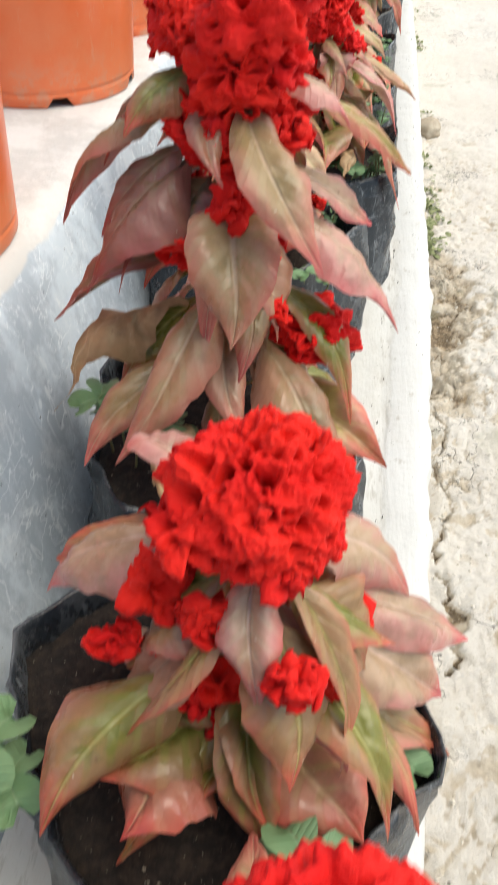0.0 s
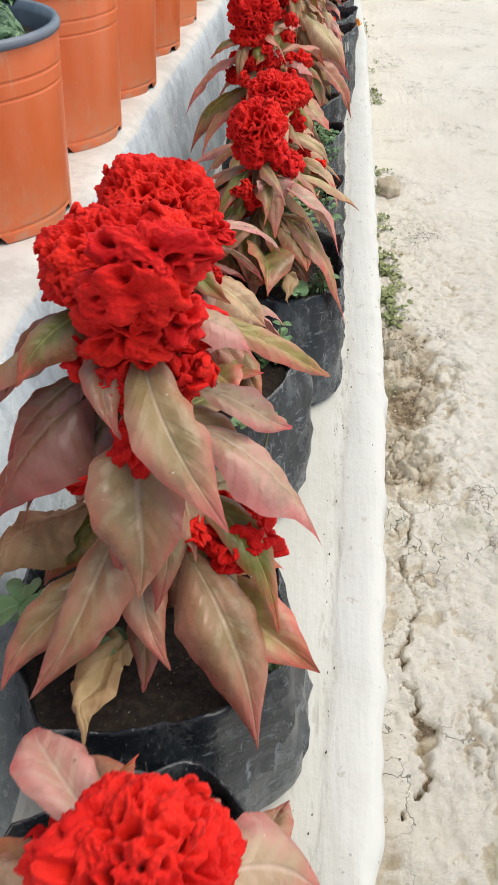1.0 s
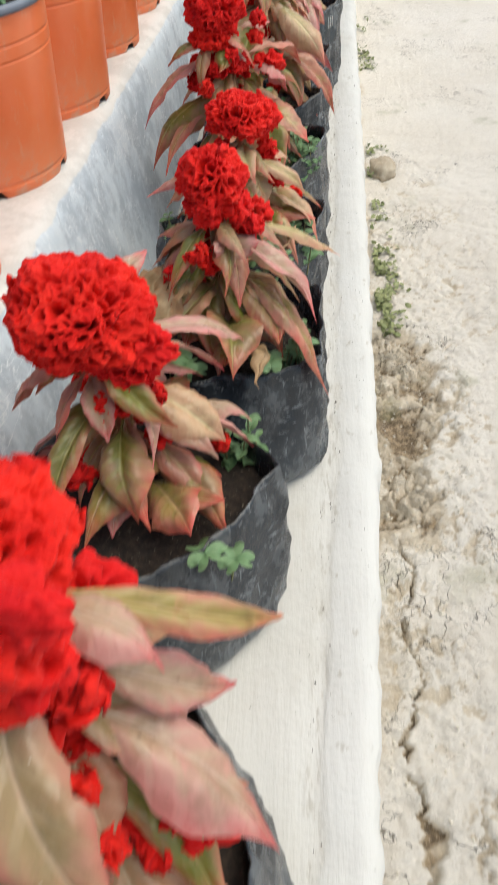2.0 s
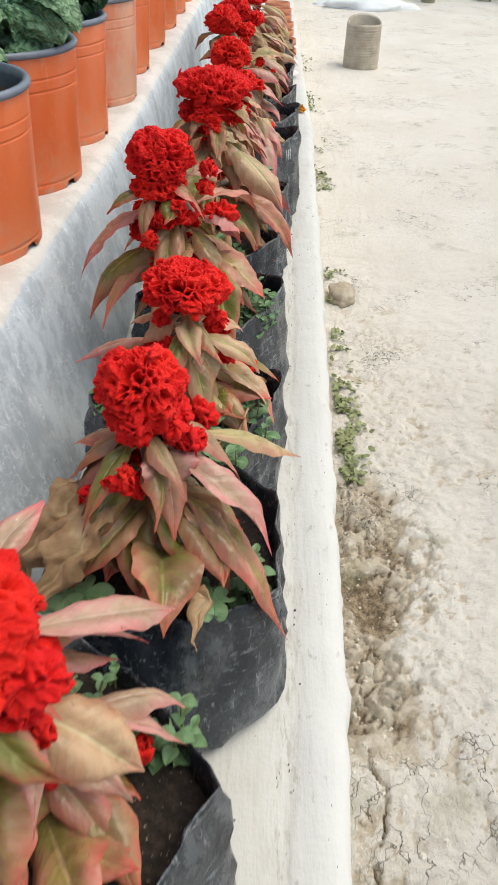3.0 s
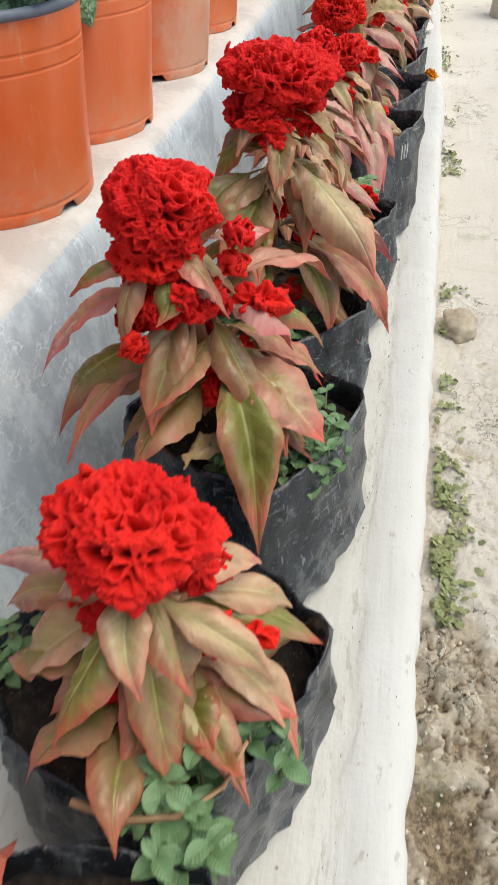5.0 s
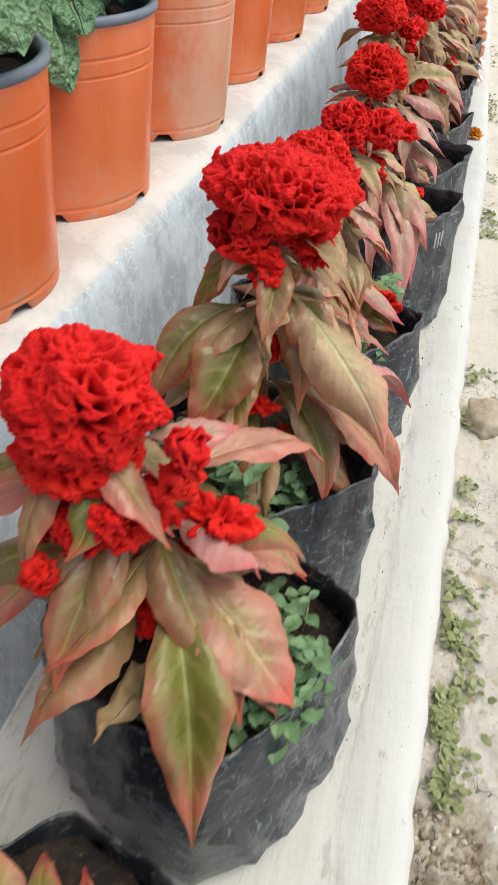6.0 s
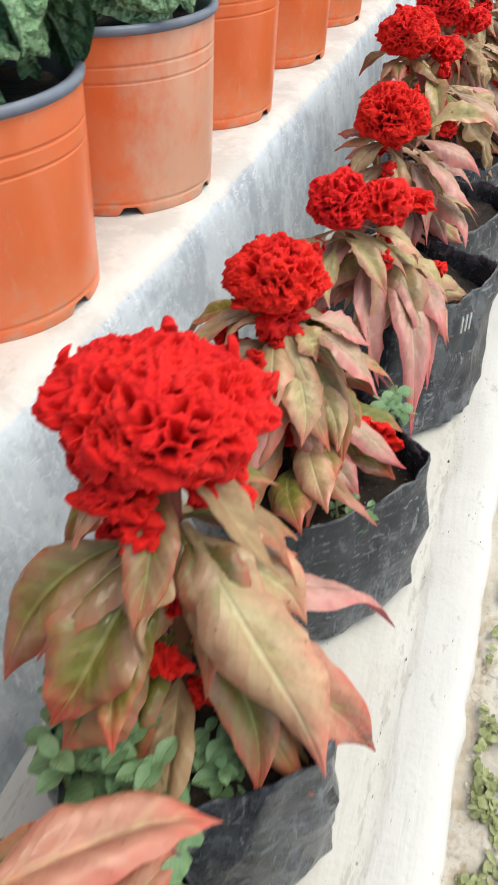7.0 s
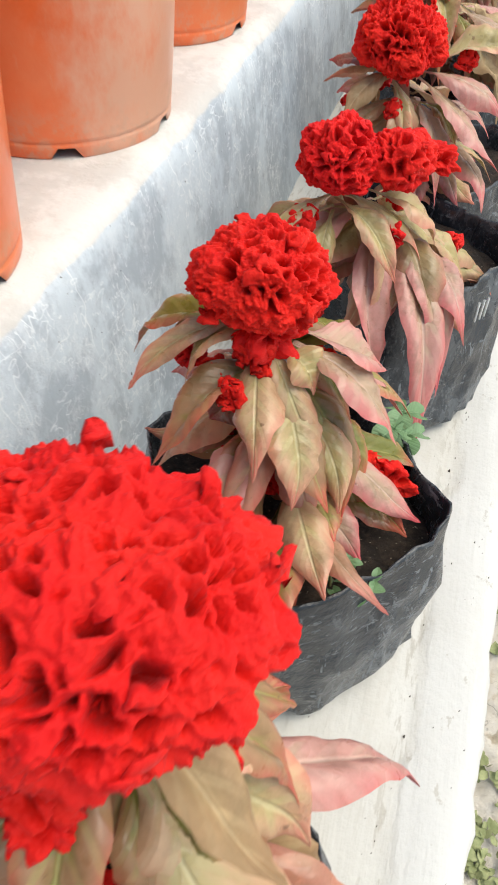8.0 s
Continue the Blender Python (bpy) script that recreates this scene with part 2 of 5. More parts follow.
def ground_material():
    m = Nodes("rough_concrete")
    v = m.coord()
    big = m.noise(v, 2.2, 5, 0.6)
    mid = m.noise(v, 16, 6, 0.65)
    fine = m.noise(v, 95, 9, 0.82)
    col = m.mix(m.ramp(big, 0.35, 0.65), (0.79, 0.745, 0.67), (0.74, 0.685, 0.60))
    col = m.mix(m.ramp(mid, 0.56, 0.76, 0.0, 0.35), col, (0.66, 0.60, 0.51))
    col = m.mix(m.ramp(fine, 0.565, 0.68, 0.0, 0.50), col, (0.40, 0.32, 0.23))
    col = m.mix(m.ramp(m.noise(v, 30, 5, 0.7), 0.56, 0.70, 0.0, 0.35), col, (0.70, 0.68, 0.63))
    # brown earth, plus the shade of pits and splits put into the colour
    dirt_shade = m.put("ShaderNodeAttribute")
    dirt_shade.attribute_name = "soil"
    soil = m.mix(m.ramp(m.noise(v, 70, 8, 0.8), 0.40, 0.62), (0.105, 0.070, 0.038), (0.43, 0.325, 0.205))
    crumble = m.math("ADD", dirt_shade.outputs["Fac"], m.math("MULTIPLY", m.math("SUBTRACT", m.noise(v, 55, 6, 0.7), 0.5), 0.55))
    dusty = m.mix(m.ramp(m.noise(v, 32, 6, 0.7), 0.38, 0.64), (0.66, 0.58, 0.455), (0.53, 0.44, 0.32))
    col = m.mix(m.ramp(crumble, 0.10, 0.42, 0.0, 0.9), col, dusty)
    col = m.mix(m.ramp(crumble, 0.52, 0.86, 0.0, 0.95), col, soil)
    green = m.ramp(m.noise(v, 7, 4), 0.60, 0.72, 0.0, 0.40)
    col = m.mix(green, col, (0.34, 0.34, 0.20))
    warp = m.put("ShaderNodeVectorMath")
    warp.operation = "ADD"
    m.wire(warp.inputs[0], v)
    m.wire(warp.inputs[1], m.put("ShaderNodeTexNoise", Vector=v, Scale=14.0, Detail=4.0).outputs["Color"])
    split = m.put("ShaderNodeTexVoronoi", Vector=warp.outputs[0], Scale=2.6)
    split.feature = "DISTANCE_TO_EDGE"
    lines = m.math("MULTIPLY", m.ramp(split.outputs["Distance"], 0.003, 0.014, 1.0, 0.0), m.ramp(m.noise(v, 4, 2), 0.50, 0.60))
    col = m.mix(m.math("MULTIPLY", lines, 0.75), col, (0.14, 0.11, 0.08))
    grain = m.noise(v, 260, 3, 0.7)
    worn = m.ramp(m.noise(v, 9, 5, 0.65), 0.40, 0.62)
    col = m.mix(m.math("MULTIPLY", m.ramp(grain, 0.58, 0.66), m.math("MULTIPLY", worn, 0.38)), col, (0.38, 0.31, 0.225))
    col = m.mix(m.math("MULTIPLY", m.ramp(grain, 0.30, 0.42, 0.5, 0.0), worn), col, (0.82, 0.79, 0.73))
    pits = m.ramp(m.put("ShaderNodeTexVoronoi", Vector=v, Scale=16.0).outputs["Distance"], 0.035, 0.075, 1.0, 0.0)
    col = m.mix(m.math("MULTIPLY", pits, m.ramp(mid, 0.48, 0.58)), col, (0.12, 0.10, 0.08))
    rough = m.noise(v, 240, 4, 0.7)
    m.bump(m.math("ADD", m.math("ADD", mid, fine), m.math("SUBTRACT", m.math("MULTIPLY", rough, 0.6), m.math("MULTIPLY", lines, 1.2))), 0.85, 0.008)
    return m.done(col, 0.85)


def plain_material(name, a, b, scale, rough=0.7, relief=0.3):
    m = Nodes(name)
    n = m.noise(m.coord(), scale, 5, 0.6)
    m.bump(n, relief, 0.003)
    return m.done(m.mix(m.ramp(n, 0.3, 0.7), a, b), rough)


RED = red_material()
BAG = plastic_bag_material()
SOIL = soil_material()
POTS = [orange_material("orange_pot_plastic", 0.0), orange_material("sun_faded_pot_plastic", 0.75)]
RIM = rim_material()
LEDGE, RISER, GROUND = ledge_material(), riser_material(), ground_material()
STEM = plain_material("red_green_stem", (0.30, 0.06, 0.05), (0.22, 0.16, 0.06), 40)
WEED_STEM = plain_material("weed_stem", (0.16, 0.20, 0.08), (0.25, 0.20, 0.10), 60)
DRY_STALK = plain_material("dry_stalk", (0.30, 0.17, 0.09), (0.42, 0.27, 0.15), 90)
STONE = plain_material("brown_stone", (0.30, 0.24, 0.17), (0.46, 0.40, 0.31), 40, 0.85, 0.8)
PIPE = plain_material("clay_pipe", (0.38, 0.32, 0.24), (0.50, 0.44, 0.35), 20, 0.8)
DARK = plain_material("dark_earth_and_hollow", (0.05, 0.04, 0.03), (0.09, 0.07, 0.05), 60, 0.9)
TERRACOTTA = plain_material("terracotta", (0.50, 0.17, 0.08), (0.58, 0.25, 0.14), 30)
WHITE = plain_material("white_plastic", (0.76, 0.75, 0.72), (0.82, 0.81, 0.78), 30, 0.5)
MARIGOLD = plain_material("marigold_orange", (0.75, 0.26, 0.01), (0.80, 0.38, 0.02), 200, 0.6)
CHALK = plain_material("white_marking", (0.78, 0.78, 0.76), (0.80, 0.80, 0.78), 200, 0.8)
HEDGE = plain_material("hedge_green", (0.035, 0.07, 0.03), (0.09, 0.14, 0.05), 3, 0.6)
BARK = plain_material("pale_bark", (0.25, 0.22, 0.15), (0.42, 0.38, 0.24), 6)
LIME = plain_material("white_sheet", (0.72, 0.73, 0.73), (0.80, 0.81, 0.81), 8, 0.6)
MOSS = plain_material("moss_green", (0.17, 0.20, 0.08), (0.32, 0.34, 0.17), 120, 0.8)


# ---- building helpers ----
def clamp(v):
    return max(0.0, min(1.0, v))


def mesh_from(name, verts, faces, mat, smooth=True, uvs=None):
    me = bpy.data.meshes.new(name)
    me.from_pydata([tuple(v) for v in verts], [], faces)
    if mat:
        me.materials.append(mat)
    if smooth:
        me.polygons.foreach_set("use_smooth", [True] * len(me.polygons))
    if uvs is not None:
        layer = me.uv_layers.new(name="UVMap")
        idx = np.zeros(len(me.loops), dtype=np.int32)
        me.loops.foreach_get("vertex_index", idx)
        layer.data.foreach_set("uv", np.asarray(uvs, dtype=np.float32)[idx].ravel())
    me.update()
    return me


def part(name, me, parent, label=""):
    ob = new(name, me)
    ob.parent = parent
    if label:
        ob["label"] = label
    return ob


def thing(name, x, y, z, label, category, group=""):
    ob = new(name)
    ob.location = (x, y, z)
    ob.empty_display_size = 0.05
    return tagged(ob, label, category, group)


def lathe(rings, n, closed_top=False, closed_bottom=False):
    """Verts and faces of rings [(radius, z)] about the z axis."""
    vs = [(r * math.cos(2 * math.pi * k / n), r * math.sin(2 * math.pi * k / n), z) for r, z in rings for k in range(n)]
    fs = [(i * n + k, i * n + (k + 1) % n, (i + 1) * n + (k + 1) % n, (i + 1) * n + k) for i in range(len(rings) - 1) for k in range(n)]
    if closed_bottom:
        fs.append(tuple(range(n))[::-1])
    if closed_top:
        fs.append(tuple((len(rings) - 1) * n + k for k in range(n)))
    return vs, fs


def tube(points, radii, n=8):
    """Verts and faces of a round tube along points."""
    vs, fs = [], []
    pts = [Vector(p) for p in points]
    for i, p in enumerate(pts):
        t = (pts[min(i + 1, len(pts) - 1)] - pts[max(i - 1, 0)]).normalized()
        a = t.orthogonal().normalized()
        b = t.cross(a)
        vs += [tuple(p + radii[i] * (math.cos(2 * math.pi * k / n) * a + math.sin(2 * math.pi * k / n) * b)) for k in range(n)]
    fs = [(i * n + k, i * n + (k + 1) % n, (i + 1) * n + (k + 1) % n, (i + 1) * n + k) for i in range(len(pts) - 1) for k in range(n)]
    fs.append(tuple((len(pts) - 1) * n + k for k in range(n)))
    return vs, fs


def leaf_mesh(base, tip, width, tint, rng, arch=None, wave=1.0, mat=None, nl=30, nw=10, shape=1.0, petiole=0.10):
    """A drooping leaf from base to tip: wedge-shaped foot, long drawn-out point, folded midrib, quilted between its veins, waved and nicked margins."""
    p0, p2 = Vector(base), Vector(tip)
    run = p2 - p0
    length = run.length
    flat = Vector((run.x, run.y, 0))
    if flat.length < 0.008:
        flat = Vector((rng.uniform(-1, 1), -1, 0)) * 0.01
    hdir = flat.normalized()
    lift = arch if arch is not None else rng.uniform(0.12, 0.28) * length
    p1 = p0 + run * 0.5 + Vector((0, 0, lift)) + hdir * length * 0.12
    across = hdir.cross(Vector((0, 0, 1)))
    twist = rng.uniform(-1.3, 1.3)
    fold = rng.uniform(0.10, 0.85)
    sag = rng.uniform(0.5, 1.7)
    k1, k2, ph = rng.uniform(1.2, 2.6), rng.uniform(4, 7), rng.uniform(0, 6)
    bend = rng.uniform(-0.10, 0.10) * length
    hook, sway = rng.uniform(-0.5, 1.3) * length, rng.uniform(-0.9, 0.9) * length
    nick, nick_v = rng.uniform(0.3, 0.9), rng.choice((-1.0, 1.0))
    bite = rng.uniform(0.0, 0.22) if rng.random() < 0.55 else 0.0
    broad = shape == 1.0
    s = np.linspace(0, 1, nl + 1)[:, None]
    v = np.linspace(-1, 1, nw + 1)[None, :]
    a0, a1, a2, ac = (np.array(q) for q in (p0, p1, p2, across))
    up = np.array((0.0, 0.0, 1.0))
    p = a0 * (1 - s) ** 2 + a1 * 2 * s * (1 - s) + a2 * s * s + ac * bend * np.sin(np.pi * s) + (ac * sway - up * hook) * np.maximum(0.0, s - 0.68) ** 2
    t = 2 * (1 - s) * (a1 - a0) + 2 * s * (a2 - a1)
    t = t / np.linalg.norm(t, axis=1, keepdims=True)
    side = ac - t * (t @ ac)[:, None]
    side = side / np.linalg.norm(side, axis=1, keepdims=True)
    nor = np.cross(side, t)
    ang = twist * (s - 0.2)
    side, nor = side * np.cos(ang) + nor * np.sin(ang), nor * np.cos(ang) - side * np.sin(ang)
    u = np.clip((s - petiole) / (1 - petiole), 0, 1)
    w = width * (0.455 * 6.1 * u ** 1.22 * (1 - u) ** 1.38 if broad else 0.54 * 3.45 * u ** (0.76 * shape) * (1 - u) ** (1.06 / shape))
    w = np.maximum(w, np.where(s < 0.97, 0.0016, 0.0003))
    e = np.abs(v)
    ruff = wave * 0.085 * width * e ** 2 * (0.75 * np.sin(2 * np.pi * k1 * s + ph + np.where(v > 0, 1.3, 0.0)) + 0.25 * np.sin(2 * np.pi * k2 * s + 2 * ph + v))
    pillow = np.abs(np.sin(22.0 * s - 5.0 * e + 0.3 * np.sin(ph + 9 * s))) - 0.62
    ruff = ruff + 0.055 * width * pillow * np.clip(e * 4.0, 0, 1) * (1 - 0.6 * e * e)
    off = w * (fold * e - sag * e ** 3 * 0.6) * (0.6 + 0.8 * np.sin(np.pi * s))
    wob = 1 + e * (0.045 * np.sin(17 * s + ph) + 0.03 * np.sin(41 * s + 2 * ph + v))
    wob = wob - bite * np.exp(-(((s - nick) / 0.035) ** 2)) * np.clip(v * nick_v, 0, 1) ** 3
    level = off + ruff * np.minimum(1.0, w / (0.3 * width + 1e-6))
    verts = p[:, None, :] + side[:, None, :] * (w * v * wob)[:, :, None] + nor[:, None, :] * level[:, :, None]
    uvs = np.stack(np.broadcast_arrays(0.5 + 0.5 * v, s), -1).reshape(-1, 2)
    faces = [(a, a + 1, a + nw + 2, a + nw + 1) for i in range(nl) for a in range(i * (nw + 1), i * (nw + 1) + nw)]
    return mesh_from("leaf", verts.reshape(-1, 3).tolist(), faces, mat or LEAF[tint], True, uvs)


BALLS = {}


def ico(level):
    """Directions and faces of an even ball."""
    if level not in BALLS:
        bm = bmesh.new()
        bmesh.ops.create_icosphere(bm, subdivisions=level, radius=1.0)
        BALLS[level] = ([v.co.copy() for v in bm.verts], [tuple(v.index for v in f.verts) for f in bm.faces])
        bm.free()
    return BALLS[level]


def comb_mesh(centre, size, count, rng, height=0.0065, down=0.35):
    """A cockscomb: a dome of folded, meandering crests round a core."""
    sx, sy, sz = (max(0.004, c - 0.75 * height) for c in size)
    vs, fs = [], []
    off = Vector((rng.uniform(0, 50), rng.uniform(0, 50), 0))
    mean = (sx + sy + sz) / 3

    def surface(d, lift):
        lump = 1 + (0.17 if mean > 0.018 else 0.75) * noise.noise(d * 1.7 + off) + 0.13 * noise.noise(d * 3.6 + off) + 0.04 * noise.noise(d * 8.0 + off)
        q = Vector((d.x * sx, d.y * sy, d.z * sz)) * lump
        if q.z < -down * sz:
            q.z = -down * sz + (q.z + down * sz) * 0.55
        n = Vector((d.x / sx, d.y / sy, d.z / sz)).normalized()
        return Vector(centre) + q + n * lift

    if max(size) > 0.012:
        # meandering walls with deep hollows between them
        ball, fs = ico(7 if max(size) > 0.028 else 6 if max(size) > 0.018 else 5)
        fs = list(fs)
        for d in ball:
            at = Vector((d.x * sx, d.y * sy, d.z * sz)) / 0.0058
            p = at + off + 0.6 * noise.noise_vector(at * 0.45 + off)
            q = p * 1.25 + Vector((7.3, 3.1, 1.7))
            e0, e1 = noise.voronoi(p * 0.80 + 0.30 * noise.noise_vector(q * 0.9) + 0.08 * noise.noise_vector(p * 2.3))[0][:2]
            deep = 2.3 + 1.3 * noise.noise(p * 0.25 + Vector((3.0, 0.0, 9.0)))
            ring = clamp(1.40 - deep * (e1 - e0))
            ring = ring * ring * (3 - 2 * ring)
            fold = clamp(1 - 2.6 * abs(noise.noise(q * 1.3)))
            wall = max(ring, 0.35 * fold)
            fuzz = 0.6 * noise.noise(p * 2.6) + 0.5 * noise.noise(p * 5.2 + off)
            lift = height * (-2.5 + 2.95 * wall + 0.26 * fuzz * (0.4 + wall) + 0.5 * noise.noise(p * 0.3))
            vs.append(surface(d, lift) + 0.0011 * noise.noise_vector(p * 0.9))
        count = int(0.035 * count)
    else:
        ball, fs = ico(4)
        fs = list(fs)
        vs += [surface(d, -0.15 * height) for d in ball]
    gold = math.pi * (3 - math.sqrt(5))
    for c in range(count):
        z = 1 - 1.85 * (c + 0.5) / count
        r = math.sqrt(max(0, 1 - z * z))
        d = Vector((r * math.cos(gold * c), r * math.sin(gold * c), z))
        d = (d + Vector((rng.gauss(0, 0.05), rng.gauss(0, 0.05), rng.gauss(0, 0.05)))).normalized()
        head = d.orthogonal().normalized()
        head.rotate(Matrix.Rotation(rng.uniform(0, 6.28), 3, d))
        steps = rng.randint(8, 11)
        length = rng.uniform(0.009, 0.017) / mean
        meander, mk, mph = rng.uniform(0.8, 1.5), rng.uniform(0.9, 2.0), rng.uniform(0, 6.28)
        tall = height * rng.uniform(0.55, 1.35)
        thick = rng.uniform(0.0012, 0.0020)
        flare, curl = rng.uniform(0.8, 1.2), rng.choice((-1.0, 1.0))
        start = len(vs)
        for i in range(steps):
            f = i / (steps - 1)
            turn = meander * math.cos(2 * math.pi * mk * f + mph)
            head.rotate(Matrix.Rotation(turn, 3, d))
            d = (d + head * length / steps).normalized()
            head = (head - d * head.dot(d)).normalized()
            across = d.cross(head)
            end = math.sin(math.pi * min(1, max(0, 0.12 + 0.76 * f))) ** 0.4
            h = tall * end * (1 + 0.22 * math.sin(11 * f + mph) + rng.uniform(-0.06, 0.06))
            lean = rng.uniform(-0.0003, 0.0003)
            lip = curl * (0.75 + 0.45 * math.sin(8 * f + 2 * mph))
            for o, l in ((-0.6, -0.006), (-0.6, 0.55 * h), (0.1, 0.92 * h), (1.3 * flare, 1.0 * h), (2.5 * flare, 0.90 * h), (2.9 * flare, 0.72 * h), (1.6, 0.60 * h), (0.6, 0.40 * h), (0.6, -0.006)):
                vs.append(surface(d, l) + across * (o * thick * lip + lean))
        m = 9
        fs += [(start + i * m + j, start + (i + 1) * m + j, start + (i + 1) * m + j + 1, start + i * m + j + 1) for i in range(steps - 1) for j in range(m - 1)]
        fs += [tuple(start + j for j in range(m)), tuple(start + (steps - 1) * m + j for j in range(m))[::-1]]
    return mesh_from("flower_head", vs, fs, RED)


# ---- the large structure ----
LEDGE_Z, SHELF_Z = 0.26, 0.475
Y0, Y1 = -0.6, 9.5


def edge_x(y):
    """The outer edge of the ledge, which widens slightly and wavers."""
    return float(np.interp(y, (0.6, 0.86, 1.15, 1.5, 2.1, 2.6, 3.2), (0.842, 0.860, 0.882, 0.896, 0.913, 0.926, 0.940))) + 0.004 * noise.noise((y * 4, 0, 3)) + 0.003 * noise.noise((y * 18, 5, 3)) + 0.0028 * noise.noise((y * 47, 2, 8))


def build_ledge():
    # third value: dirt line near the edge; by the riser, stains plus painted shade
    prof = [(0.0, 0.0, 1.0), (0.12, 0.0, 0.9), (0.25, 0.0, 0.5), (0.5, 0.0, 0.1), (0.62, 0, 0), (0.74, 0.0, 0), (0.80, 0.001, 0.2), (0.835, -0.001, 0.9), (0.855, -0.0005, 0.5), (0.88, 0.0008, 0.05), (0.91, 0.0014, 0), (0.935, 0.0012, 0), (0.955, 0.0005, 0), (0.975, -0.002, 0), (0.99, -0.007, 0), (1.0, -0.014, 0), (1.004, -0.04, 0.2), (1.01, -0.12, 0.3), (1.03, -0.30, 0.6)]
    vs, fs, grime_shade, bead = [], [], [], []
    ys = np.concatenate([np.arange(Y0, 3.6, 0.012), np.arange(3.6, Y1, 0.08)])
    m = len(prof)
    for y in ys:
        ex = edge_x(y)
        for f, dz, g in prof:
            x = 0.56 + (ex - 0.56) * f
            rough = 0.0016 * noise.noise((x * 14, y * 14, 0)) + (0.0022 * noise.noise((x * 60, y * 45, 7)) if f > 0.7 else 0.0006 * noise.noise((x * 60, y * 60, 7)))
            vs.append((x + (0.004 * noise.noise((y * 30, f * 9, 2)) if f > 0.96 else 0), y, LEDGE_Z + dz + rough))
            grime_shade.append(g)
            bead.append(clamp((f - 0.80) / 0.12))
    fs = [(i * m + j, i * m + j + 1, (i + 1) * m + j + 1, (i + 1) * m + j) for i in range(len(ys) - 1) for j in range(m - 1)]
    me = mesh_from("ledge", vs, fs, LEDGE)
    at = me.attributes.new("grime_shade", "FLOAT", "POINT")
    at.data.foreach_set("value", grime_shade)
    at = me.attributes.new("bead", "FLOAT", "POINT")
    at.data.foreach_set("value", bead)
    return tagged(new("ledge", me), "white limewashed concrete ledge with a worn, flaking rounded edge", "ledge", kind="structure")


def build_riser():
    """The grey upright between the ledge and the shelf above, and the shelf's top."""
    vs, wash = [], []
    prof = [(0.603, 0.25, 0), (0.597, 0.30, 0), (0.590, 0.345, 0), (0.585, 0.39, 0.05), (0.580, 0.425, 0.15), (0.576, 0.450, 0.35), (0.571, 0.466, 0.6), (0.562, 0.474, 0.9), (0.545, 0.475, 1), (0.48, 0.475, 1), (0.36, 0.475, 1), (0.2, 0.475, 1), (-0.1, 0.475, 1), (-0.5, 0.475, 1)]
    ys = np.concatenate([np.arange(Y0, 3.8, 0.02), np.arange(3.8, Y1, 0.1)])
    m = len(prof)
    for y in ys:
        for x, z, w in prof:
            r = 0.004 * noise.noise((y * 5, z * 9, x * 3)) + 0.0015 * noise.noise((y * 30, z * 30, x * 20))
            back = -0.022 * clamp((2.35 - y) / 0.6) * clamp((z - 0.26) / 0.2) if x > 0.5 else 0.0
            vs.append((x + back + (r if z < 0.474 else 0), y, z + (r * 0.4 if z > 0.45 else 0)))
            wash.append(w)
    fs = [(i * m + j, i * m + j + 1, (i + 1) * m + j + 1, (i + 1) * m + j) for i in range(len(ys) - 1) for j in range(m - 1)]
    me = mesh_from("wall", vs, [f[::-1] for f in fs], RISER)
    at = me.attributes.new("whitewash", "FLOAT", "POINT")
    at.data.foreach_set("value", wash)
    return tagged(new("wall_riser", me), "grey painted concrete riser with a whitewashed shelf on top", "wall", kind="structure")


# cracks: start and end along y, distance from the ledge, wander, width
CRACKS = [(0.98, 1.12, 0.075, 0.020, 0.007), (1.13, 1.20, 0.062, 0.015, 0.004), (0.62, 0.98, 0.046, 0.012, 0.003), (1.20, 1.45, 0.060, 0.014, 0.0025)]


